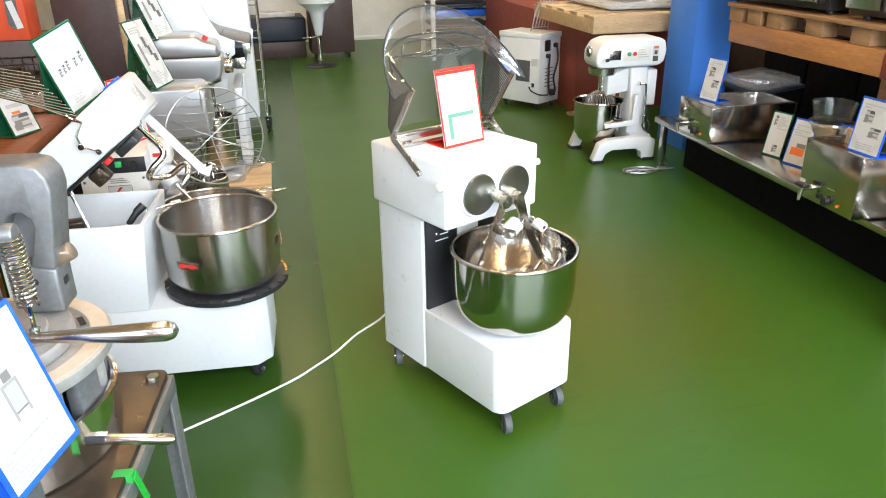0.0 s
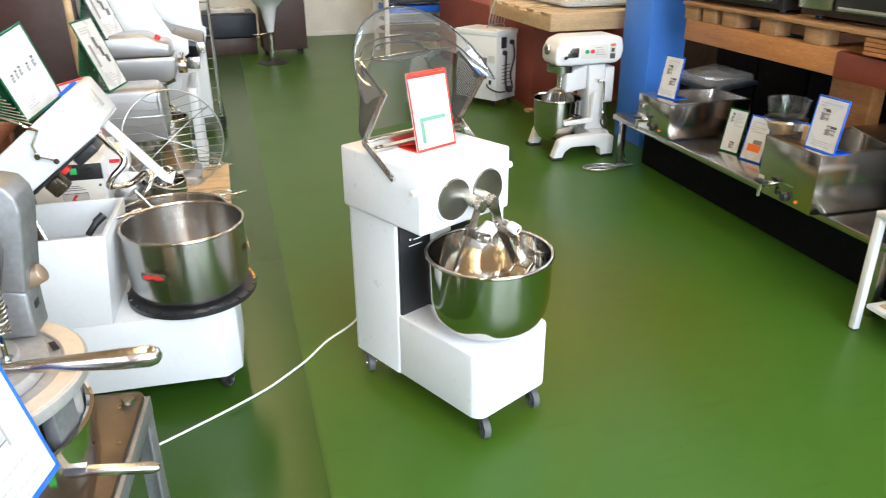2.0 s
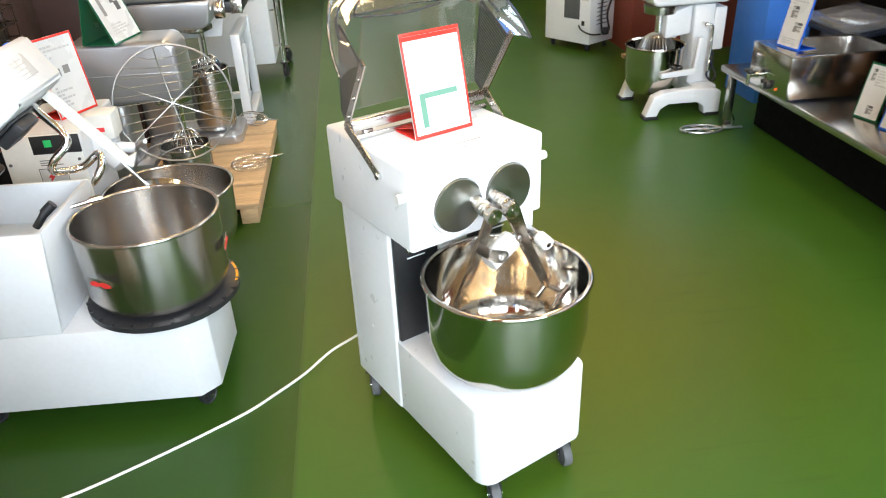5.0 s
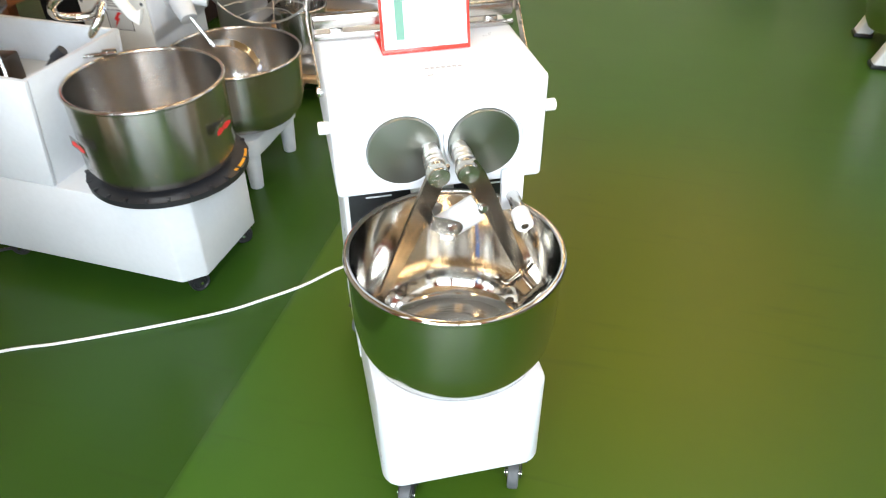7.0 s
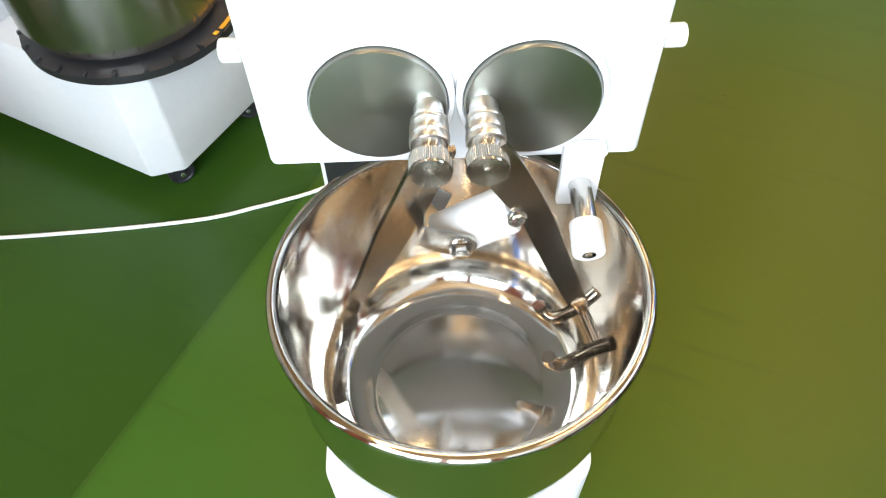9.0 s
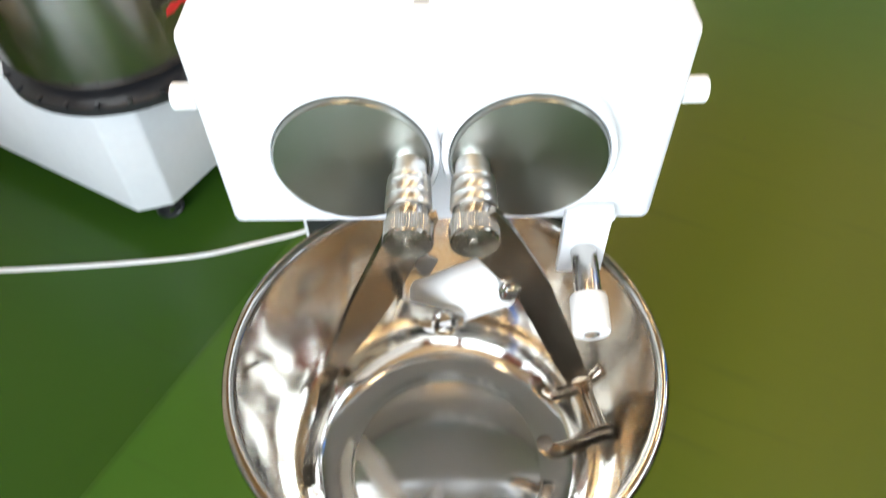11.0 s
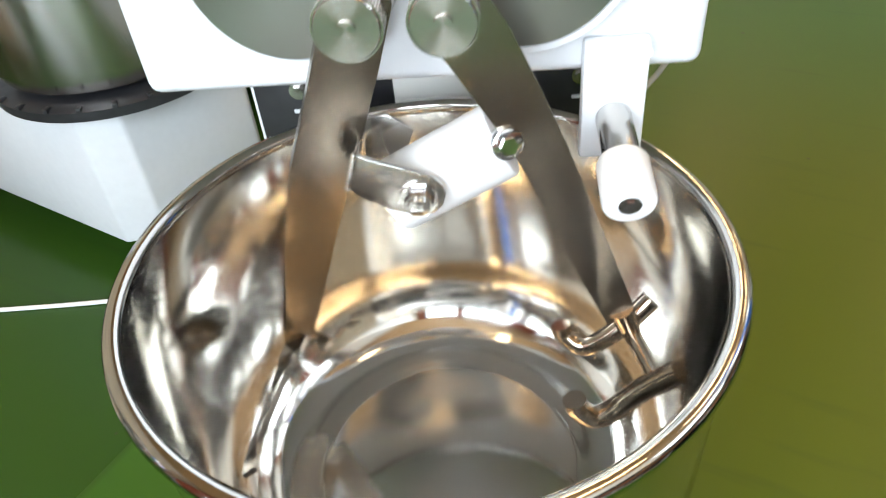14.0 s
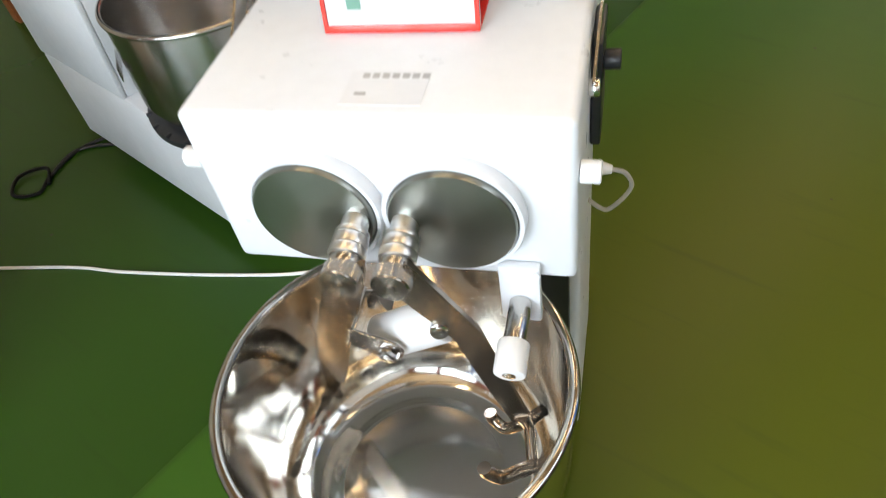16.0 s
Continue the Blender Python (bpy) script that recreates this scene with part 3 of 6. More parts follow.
# right arm, creased half-way down, with a fork of bent pins
part("right_arm", strap([w(0.2700, -0.1035, 0.7290), w(0.2765, -0.1030, 0.7200), w(0.2895, -0.1025, 0.700), w(0.3120, -0.0955, 0.654), w(0.3285, -0.0885, 0.6155), w(0.3550, -0.1000, 0.553), w(0.3825, -0.1110, 0.4910)],
                        [(0.87 * k, 0.10 * k, 0.49 * k) for k in (0.0205, 0.0202, 0.0195, 0.0172, 0.0158, 0.0140, 0.0112)], 0.0065), ARMSTEEL, mixer, "flat brushed steel kneading arm")
fork = part("fork", [cyl(w(0.3815, -0.1095, 0.4970), w(0.3905, -0.1085, 0.4740), 0.0098, 0.0080), cyl(w(0.3890, -0.1060, 0.4755), w(0.4000, -0.1560, 0.4745), 0.0066),
                     tube(smooth_path([w(0.3415, -0.0945, 0.4660), w(0.3455, -0.0975, 0.4565), w(0.3610, -0.1050, 0.4530), w(0.3840, -0.1050, 0.4720), w(0.4060, -0.0975, 0.4925)], 6), 0.0076, 14),
                     tube(smooth_path([w(0.3450, -0.1620, 0.4620), w(0.3490, -0.1620, 0.4505), w(0.3650, -0.1600, 0.4400), w(0.3930, -0.1600, 0.4700), w(0.4125, -0.1635, 0.4905)], 6), 0.0084, 16)], FORK, mixer, "polished steel fork of bent pins")
# link: steel strap loop bolted to a nylon block on the right arm
part("link_strap", [prism([(x - CX, z) for x, z in [(0.2120, 0.6400), (0.2206, 0.6355), (0.2400, 0.6280), (0.2588, 0.6200), (0.2642, 0.6140), (0.2655, 0.6080), (0.2630, 0.5990), (0.2579, 0.5940), (0.2500, 0.5910), (0.2304, 0.5970), (0.2158, 0.6045), (0.2050, 0.6140)]], -0.1145, -0.1110, "y", 0.0008),
                    prism([(x - CX, z) for x, z in [(0.2100, 0.6310), (0.2256, 0.6330), (0.2425, 0.6200), (0.2328, 0.5940), (0.2069, 0.6000)]], -0.0560, -0.0532, "y", 0.0008),
                    prism([(x - CX, z) for x, z in [(0.2120, 0.6400), (0.2140, 0.6395), (0.2072, 0.6130), (0.2050, 0.6140)]], -0.1109, -0.0561, "y", 0.0005)], BRUSHED, mixer, "bent steel strap with a welded seam")
for k in range(9):
    a, b = w(0.2122, -0.1150, 0.6390), w(0.2046, -0.1150, 0.6160)
    part("weld_bead", moved(lathe([(0, -0.0022), (0.0020, -0.0012), (0.0024, 0), (0.0020, 0.0012), (0, 0.0022)], 10), Matrix.Translation(a.lerp(b, k / 8))), CHROME, mixer)
part("nylon_block", cyl(w(0.2270, -0.0840, 0.5860), w(0.3020, -0.0790, 0.6240), 0.0255, 0.0255, 48, 0.003), NYLON, mixer, "white nylon spacer block")
part("link_bolt", [cyl(w(0.2485, -0.1146, 0.6060), w(0.2485, -0.1165, 0.6060), 0.0122, seg=24), cyl(w(0.2485, -0.1166, 0.6060), w(0.2485, -0.1232, 0.6056), 0.0097, seg=6), cyl(w(0.2485, -0.1231, 0.6056), w(0.2485, -0.1250, 0.6054), 0.0070, seg=24, edge=0.001)], CHROME, mixer, "hexagon bolt head")
part("arm_bolt", [cyl(w(0.3020, -0.0930, 0.6320), w(0.3050, -0.1040, 0.6345), 0.0105, edge=0.002), cyl(w(0.3050, -0.1035, 0.6345), w(0.3060, -0.1075, 0.6352), 0.0058, seg=6)], CHROME, mixer)
# plate with guard roller
br = part("bracket", box(0.3565 - CX, 0.4000 - CX, -0.0400, -0.0285, 0.580, 0.668, 0.003), WHITE, mixer)
part("bracket_screw", cyl((0.1505, -0.0400, 0.660), (0.1505, -0.0425, 0.660), 0.0040, seg=16), WHITE, br)
part("rod", cyl(w(0.3785, -0.0401, 0.6130), w(0.3780, -0.092, 0.6085), 0.0122, edge=0.001), BRUSHED, br, "brushed steel rod")
part("roller", cyl(w(0.3775, -0.089, 0.6085), w(0.3772, -0.1255, 0.6010), 0.0170, edge=0.003), NYLON, br, "white nylon roller")
part("roller_screw", [cyl(w(0.3772, -0.1235, 0.6014), w(0.3772, -0.1262, 0.6009), 0.0072, seg=20), cyl(w(0.3772, -0.1261, 0.6009), w(0.3772, -0.1275, 0.6006), 0.0045, seg=6)], CHROME, br)
# side knobs, cable gland
for s in (-1, 1):
    part("knob", cyl((s * 0.1915, -0.012, 0.778), (s * 0.2110, -0.012, 0.778), 0.0112, edge=0.002), NYLON, mixer)
gl = part("cable_gland", [cyl((0.1842, 0.25, 0.55), (0.203, 0.25, 0.55), 0.0115, seg=6), cyl((0.2025, 0.25, 0.55), (0.216, 0.25, 0.549), 0.0095, 0.006, seg=16)], OFFWHITE, mixer)
part("sensor_cable", tube(smooth_path([(0.215, 0.25, 0.549), (0.233, 0.25, 0.544), (0.2435, 0.25, 0.522), (0.233, 0.25, 0.496), (0.214, 0.25, 0.473), (0.201, 0.25, 0.475), (0.1845, 0.252, 0.488)]), 0.0034, 8), GREYCABLE, gl, "short grey sensor cable")
part("control_box", [box(0.1915, 0.203, 0.13, 0.21, 0.69, 0.82, 0.003), cyl((0.203, 0.15, 0.79), (0.221, 0.15, 0.79), 0.011, edge=0.002)], BLACK, mixer, "black control panel with a knob")
plate = part("name_plate", box(0.218 - CX, 0.296 - CX, -0.010, 0.043, 0.8462, 0.8467, 0.0), WHITE, mixer, "white label with grey letter bars")
for k in range(7):
    part("letter_bar", box(-0.016 + k * 0.0098, -0.0092 + k * 0.0098, 0.031, 0.039, 0.8468, 0.8470, 0), PALEINK, plate)
part("letter_bar", box(-0.017, -0.006, 0.004, 0.009, 0.8468, 0.8470, 0), PALEINK, plate)

# lid: clear hood swung up and back on two steel arms
lid = part("lid", box(-0.193, 0.193, 0.205, 0.230, 0.866, 0.892, 0.004), BRUSHED, mixer, "raised clear lid on steel arms")
part("rear_rail", box(-0.193, 0.193, 0.198, 0.2046, 0.8475, 0.8595, 0.002), BRUSHED, lid)
for x in (-0.15, 0.15):
    part("rail_clip", box(x - 0.012, x + 0.012, 0.2048, 0.222, 0.8475, 0.8658, 0.001), BRUSHED, lid)


def lidp(x, a, b):
    """A point of the lid: across, along the strap from its foot, and away from the bowl side."""
    return Vector((x, 0.213 - 0.555 * a + 0.83 * b, 0.883 + 0.83 * a + 0.555 * b))


TH = 40


def hood(i, s):
    """The moulded hood: s 0 at the flat sheet and the sides, 1 at the rim."""
    c, q = math.cos(math.pi * i / TH), math.sin(math.pi * i / TH)
    low = lidp(-0.196 * math.copysign(abs(c) ** 0.45, c), 0.188, 0.008 + 0.150 * abs(q) ** 0.5)
    high = lidp(0.028 - 0.266 * c, 0.150 + 0.085 * q, 0.019 + 0.294 * q)
    swell = 0.020 * math.sin(math.pi * min(1.0, s * 1.1)) * (0.35 + 0.65 * q)
    return low.lerp(high, s) + (lidp(0, 0, 1) - lidp(0, 0, 0)) * swell + Vector((-c, 0, 0)) * swell * 0.6


bm = bmesh.new()
rows = [[bm.verts.new(hood(i, k / 8)) for i in range(TH + 1)] for k in range(9)]
for a, b in zip(rows, rows[1:]):
    for i in range(TH):
        bm.faces.new((a[i], a[i + 1], b[i + 1], b[i]))
bmesh.ops.recalc_face_normals(bm, faces=bm.faces[:])
bmesh.ops.solidify(bm, geom=bm.faces[:], thickness=0.003)
part("dome", bm, CLEAR, lid, "clear moulded plastic dome")
bm = bmesh.new()
sheet_rows = [[bm.verts.new(lidp(x, a, b) + Vector((0, 0, 0.004 * (1 - (x / 0.194) ** 2)))) for x in [-0.194 + 0.0485 * k for k in range(9)]] for a, b in ((0.0, 0.040), (0.05, 0.078), (0.10, 0.108), (0.15, 0.136), (0.186, 0.156))]
for a, b in zip(sheet_rows, sheet_rows[1:]):
    for i in range(8):
        bm.faces.new((a[i], a[i + 1], b[i + 1], b[i]))
bmesh.ops.recalc_face_normals(bm, faces=bm.faces[:])
bmesh.ops.solidify(bm, geom=bm.faces[:], thickness=0.003)
part("clear_sheet", bm, CLEAR, lid, "flat clear plastic sheet")
part("rim_bead", tube([hood(i, 1) for i in range(TH + 1)], 0.0034, 8), EDGE, lid, "thick clear rim")
part("fold", tube([lidp(-0.186, 0.188, 0.150), lidp(0, 0.188, 0.160), lidp(0.186, 0.188, 0.150)], 0.0016, 8), EDGE, lid)
part("moulded_step", tube([hood(i, 0.30) for i in range(3, TH - 2)], 0.0026, 8), EDGE, lid)
arc = [Vector((-0.035 + 0.6 * p.x, p.y, p.z)) for p in (hood(i, 0.20) for i in range(8, TH - 7))]
oval = arc + [arc[-1].lerp(arc[0], k / 8) + (lidp(0, 0, -0.014) - lidp(0, 0, 0)) * math.sin(math.pi * k / 8) for k in range(1, 8)]
part("ridge", tube(oval, 0.0026, 8, True), EDGE, lid, "raised oval moulding")
for s in (-1, 1):
    x = s * 0.200
    part("strap", strap([lidp(x, -0.012, 0.004), lidp(x, 0.200, 0.004)], [lidp(0, 0, 0.009) - lidp(0, 0, 0)] * 2, 0.004), BRUSHED, lid, "flat steel side strap")
    for a in (0.03, 0.09, 0.15):
        p0 = lidp(x, a, 0.004)
        part("rivet", cyl(p0 + Vector((s * 0.002, 0, 0)), p0 + Vector((s * 0.0045, 0, 0)), 0.004, seg=12), CHROME, lid)
    slats = []
    for k in range(24):
        a = 0.004 + 0.0076 * k
        reach = 0.042 + 0.085 * (a / 0.18)
        p0, p1 = lidp(x - s * 0.003, a, 0.013), lidp(x - s * 0.006, a + 0.008, reach)
        part("slat", strap([p0, p1], [(lidp(0, 0.0024, 0) - lidp(0, 0, 0))] * 2, 0.0012), SLOTSTEEL, lid)
    slats.append(strap([lidp(x - s * 0.003, 0.0, 0.013), lidp(x - s * 0.006, 0.004, 0.044)], [lidp(0, 0.004, 0) - lidp(0, 0, 0)] * 2, 0.0014))
    slats.append(strap([lidp(x - s * 0.006, 0.004, 0.045), lidp(x - s * 0.006, 0.186, 0.131)], [lidp(0, 0, 0.0035) - lidp(0, 0, 0)] * 2, 0.0014))
    slats.append(strap([lidp(x - s * 0.003, 0.186, 0.013), lidp(x - s * 0.006, 0.190, 0.131)], [lidp(0, 0.004, 0) - lidp(0, 0, 0)] * 2, 0.0014))
    part("side_frame", slats, SLOTSTEEL, lid, "slotted steel side of the lid")
    part("hinge_arm", strap([(s * 0.1965, 0.090, 0.797), (s * 0.1985, 0.150, 0.838), (s * 0.2035, 0.216, 0.884)], [(0, -0.0065, 0.0095)] * 3, 0.003), BRUSHED, lid, "flat steel hinge arm")
    part("pivot", cyl((s * 0.1912, 0.090, 0.797), (s * 0.203, 0.090, 0.797), 0.009, edge=0.002), CHROME, lid)


# ---- sign holders ----
def sign(m, colour_mat, wide, high, lean, label, design, group="price signs", strut=0.75, back=None):
    """An acrylic easel with a printed sheet. Local: x across, face towards -y, foot at z 0."""
    t = thing("sign_holder", m, label, "sign", group)
    tilt = Matrix.Rotation(radians(-lean), 4, "X")
    b = 0.008
    part("back_panel", moved(box(-wide / 2, wide / 2, 0, 0.003, 0, high, 0.001), tilt), back or colour_mat, t)
    rails = [box(-wide / 2, wide / 2, -0.004, -0.0003, 0, b, 0.001), box(-wide / 2, wide / 2, -0.004, -0.0003, high - b, high, 0.001),
             box(-wide / 2, -wide / 2 + b * 0.6, -0.004, -0.0003, b, high - b, 0.001), box(wide / 2 - b * 0.6, wide / 2, -0.004, -0.0003, b, high - b, 0.001)]
    part("frame", moved(union(*rails), tilt), colour_mat, t)
    part("foot", box(-wide / 2, wide / 2, 0.001, high * 0.42, 0.0, 0.003, 0.001), colour_mat, t)
    hz = high * strut
    yy, zz = hz * math.sin(radians(lean)) + 0.004, hz * math.cos(radians(lean))
    part("strut", prism([(high * 0.42 - 0.003, 0.003), (high * 0.42, 0.003), (yy + 0.003, zz), (yy, zz)], -wide / 2, wide / 2, "x"), colour_mat, t)
    sheet = part("sheet", moved(box(-wide / 2 + b * 0.6, wide / 2 - b * 0.6, -0.002, -0.0004, b, high - b, 0), tilt), PAPER, t, "white printed sheet")
    for mat, x0, x1, z0, z1 in design:
        p = part("print", moved(box(x0 * wide, x1 * wide, -0.0026, -0.0021, z0 * high, z1 * high, 0), tilt), mat, sheet)
    return t


def text_rows(x0, x1, z0, z1, n, mat=PALEINK, seed=0):
    """Rows of short bars that stand for lines of small print."""
    rnd = random.Random(seed)
    out = []
    for k in range(n):
        z = z1 - (z1 - z0) * (k + 0.5) / n
        h = (z1 - z0) / n * 0.28
        x = x0
        while x < x1 - 0.03:
            e = min(x + rnd.uniform(0.04, 0.13), x1)
            out.append((mat, x, e, z - h, z + h))
            x = e + 0.02
            if rnd.random() < 0.12:
                break
    return out


def picture(x0, x1, z0, z1, seed):
    """A small mottled product photograph made of grey patches."""
    rnd = random.Random(seed)
    out = []
    for k in range(8):
        z, h = z0 + (z1 - z0) * k / 8, (z1 - z0) / 8
        a, b = x0 + (x1 - x0) * rnd.uniform(0.0, 0.12), x1 - (x1 - x0) * rnd.uniform(0.0, 0.12)
        c = a + (b - a) * (0.42 + 0.05 * math.sin(k))
        out += [(INK if k not in (5, 6) else PALEINK, a, c, z, z + h), ((PALEINK, INK, PALEINK)[k % 3] if k < 6 else DARKINK, c, b, z, z + h)]
    return out


RED_DESIGN = [(REDAC, -0.488, 0.488, 0.925, 0.965), (MINT, -0.33, 0.32, 0.375, 0.425), (MINT, -0.33, -0.24, 0.10, 0.3745), (PALEINK, -0.05, -0.03, 0.66, 0.68), (PALEINK, 0.1, 0.115, 0.67, 0.68)]
sign(pose(CX + 0.003, 0.112, 0.8464, 0, 0, 1), REDAC, 0.163, 0.241, 12, "red acrylic easel with a white price sheet", RED_DESIGN, strut=0.12, back=PAPER)

# ---- white power cable on the floor ----
cable = thing("power_cable", pose(-0.3, 0.5, 0), "white power cable lying in a curve on the floor", "cable")
run = [(0.20, 0.364, 0.24), (0.19, 0.42, 0.20), (0.15, 0.50, 0.09), (0.06, 0.545, 0.030), (-0.05, 0.516, 0.008), (-0.16, 0.484, 0.0045), (-0.26, 0.457, 0.0045), (-0.41, 0.440, 0.0045), (-0.555, 0.430, 0.0045), (-0.70, 0.424, 0.0045), (-0.84, 0.425, 0.0045), (-1.15, 0.39, 0.0045)]
part("cord", tube([p - Vector((-0.3, 0.5, 0)) for p in smooth_path(run, 7)], 0.0042, 8), NYLON, cable)


# ---- spiral mixers ----
def steel_bowl(parent, x, y, z0, z1, r, mat=SPUN, seg=96, label="brushed stainless steel bowl"):
    prof = [(0, z0), (r * 0.7, z0), (r * 0.88, z0 + 0.012), (r * 0.965, z0 + 0.045), (r * 0.975, z1 - 0.012)]
    lip = [(r - 0.005 + 0.006 * math.cos(radians(d)), z1 - 0.006 + 0.006 * math.sin(radians(d))) for d in range(-90, 226, 35)]
    ins = [(r * 0.962, z1 - 0.012), (r * 0.95, z0 + 0.05), (r * 0.87, z0 + 0.018), (r * 0.69, z0 + 0.006), (0, z0 + 0.006)]
    ob = part("bowl", lathe(prof + lip + ins, seg), mat, parent, label)
    ob.matrix_basis = pose(x, y, 0)
    return ob


def bars(parent, m, w_, h_, n, mat, name="print"):
    for k in range(n):
        part(name, moved(box(-w_ / 2 + k * w_ / n, -w_ / 2 + (k + 0.75) * w_ / n, -0.0012, -0.0002, -h_ / 2, h_ / 2, 0), m), mat, parent)


# local frame: x = across the aisle, y = along it, origin on the floor under the bowl
sm = thing("spiral_mixer", rp(-0.620, 0.469, 0, -2.8, 0.970), "white spiral dough mixer with its head tilted up", "dough mixer", "spiral mixers")
part("base", prism([(-0.66, -0.182), (0.085, -0.182), (0.137, -0.13), (0.137, 0.14), (0.085, 0.188), (-0.66, 0.188)], 0.085, 0.345, "z", 0.006, 2), PALEWHITE, sm)
for y0, y1 in ((-0.182, -0.168), (0.174, 0.188)):
    part("side_panel", prism([(-0.66, 0.3455), (-0.237, 0.3455), (-0.205, 0.655), (-0.66, 0.655)], y0, y1, "y", 0.003), PALEWHITE, sm)
part("front_panel", prism([(-0.252, 0.3455), (-0.237, 0.3455), (-0.205, 0.655), (-0.22, 0.655)], -0.1678, 0.1738, "y", 0.002), PALEWHITE, sm)
part("rear_panel", box(-0.66, -0.645, -0.1678, 0.1738, 0.3455, 0.655), PALEWHITE, sm)
part("inner_tray", box(-0.6448, -0.2525, -0.1678, 0.1738, 0.52, 0.53), PALEWHITE, sm)
part("grease_block", moved(box(-0.036, 0.036, -0.03, 0.03, 0, 0.085, 0.008), pose(-0.480, 0.02, 0.5305, 0, 0, 12)), DARKSTEEL, sm, "dark greasy bearing block")
part("gas_spring", [cyl((-0.465, 0.0, 0.735), (-0.378, -0.07, 0.531), 0.005), cyl((-0.478, 0.01, 0.765), (-0.456, -0.007, 0.713), 0.011)], CHROME, sm)
part("latch_handle", [cyl((-0.29, -0.02, 0.60), (-0.255, -0.005, 0.645), 0.011, edge=0.003), cyl((-0.262, -0.008, 0.638), (-0.235, 0.002, 0.66), 0.014)], BLACK, sm, "black lever handle")
part("latch_rod", [cyl((-0.235, 0.02, 0.63), (-0.14, 0.06, 0.64), 0.006), cyl((-0.155, 0.054, 0.6385), (-0.125, 0.066, 0.6405), 0.012)], CHROME, sm)
ring = part("turntable", moved(lathe([(0, 0.3455), (0.2, 0.3455), (0.217, 0.349), (0.218, 0.366), (0.205, 0.372), (0, 0.372)], 72), pose(0, 0, 0)), BLACK, sm, "black turntable with a yellow arrow")
arrow = [(0.211 * math.cos(radians(a)), 0.211 * math.sin(radians(a))) for a in range(0, 34, 3)]
part("arrow", strap([(x, y, 0.3718) for x, y in arrow], [(0.004, 0, 0)] * len(arrow), 0.002), material("yellow print", (0.8, 0.35, 0.02), 0.5), ring)
for k in range(24):
    part("rib", moved(box(0.206, 0.2195, -0.004, 0.004, 0.3665, 0.3735, 0.001), Matrix.Rotation(radians(15 * k + 4), 4, "Z")), BLACK, ring)
sb = steel_bowl(sm, 0.005, -0.012, 0.374, 0.622, 0.205)
for a in (-118, 5):
    mm = Matrix.Translation((0.005, -0.012, 0.505)) @ Matrix.Rotation(radians(a + 90), 4, "Z") @ Matrix.Translation((0, -0.2005, 0))
    part("badge", moved(box(-0.044, 0.044, -0.0014, 0.0005, -0.015, 0.015, 0.0004), mm), BRUSHED, sb)
    part("badge_print", moved(prism([(-0.037, -0.007), (-0.034, 0.003), (-0.018, 0.008), (-0.006, 0.003), (0.014, 0.009), (0.036, 0.004), (0.038, -0.003), (0.014, -0.009), (0.0, -0.004), (-0.018, -0.009)], -0.0026, -0.0016, "y"), mm), REDINK, sb, "red printed badge")
HT = Matrix.Translation((-0.56, -0.05, 0.72)) @ Matrix.Rotation(radians(-38.6), 4, "Y")
hd = part("head", moved(prism([(-0.06, 0.03), (-0.03, -0.045), (0.485, -0.0535), (0.50, -0.04), (0.515, 0.07), (0.505, 0.083), (0.0, 0.083)], -0.118, 0.15, "y", 0.007, 3), HT), PALEWHITE, sm, "white tilted mixing head")
part("end_cover", moved(prism([(0.4895, -0.05), (0.5015, -0.04), (0.5165, 0.068), (0.509, 0.079), (0.507, 0.079), (0.494, -0.05)], -0.112, 0.145, "y", 0.002), HT), PALEWHITE, hd, "white front cover")
plate_m = HT @ Matrix.Translation((0.5095, 0.01, 0.017)) @ Matrix.Rotation(radians(8), 4, "Y")
part("end_plate", moved(box(0.0, 0.002, -0.05, 0.045, -0.03, 0.03, 0.0004), plate_m), PAPER, hd, "white maker's plate with grey print")
for k in range(4):
    part("print", moved(box(0.0021, 0.0026, -0.042, 0.03 - 0.012 * (k % 2), -0.02 + k * 0.012, -0.018 + k * 0.012, 0), plate_m), PALEINK, hd)
part("blue_strip", moved(box(0.33, 0.47, 0.125, 0.149, 0.0832, 0.0960, 0.002), HT), BLUEAC, hd, "blue plastic strip")
part("underside", moved(union(box(0.05, 0.42, -0.085, 0.11, -0.062, -0.052, 0.004), box(0.345, 0.425, -0.075, 0.02, -0.092, -0.0622, 0.006)), HT), BLACK, hd, "dark drive housing under the head")
part("catch_block", moved(box(0.215, 0.27, -0.065, -0.01, -0.115, -0.0625, 0.008), HT), DARKSTEEL, hd, "brown catch block")
part("bearing_block", moved(box(-0.02, 0.03, -0.10, -0.05, -0.08, -0.046, 0.006), HT), NYLON, hd)
part("red_stop", moved(box(0.285, 0.312, -0.055, -0.03, -0.08, -0.0625, 0.004), HT), REDINK, hd)
part("breaker_bar", moved(prism([(-0.013, 0.0), (0.014, 0.0), (0.014, -0.255), (0.040, -0.262), (0.0, -0.285), (-0.013, -0.255)], -0.008, 0.008, "y", 0.002), HT @ Matrix.Translation((0.445, 0.105, -0.0535))), OFFWHITE, hd, "pale flat breaker bar")
coil = smooth_path([(-0.215, 0.02, 0.955), (-0.179, 0.005, 0.912), (-0.125, -0.02, 0.850), (-0.165, -0.045, 0.800), (-0.182, -0.02, 0.762), (-0.130, 0.03, 0.752), (-0.072, 0.02, 0.792), (-0.058, -0.02, 0.768), (-0.085, -0.04, 0.725)], 8)
part("spiral_hook", tube(coil, [0.0105] * (len(coil) - 4) + [0.0095, 0.0085, 0.007, 0.004], 12), CHROME, hd, "polished steel spiral hook")
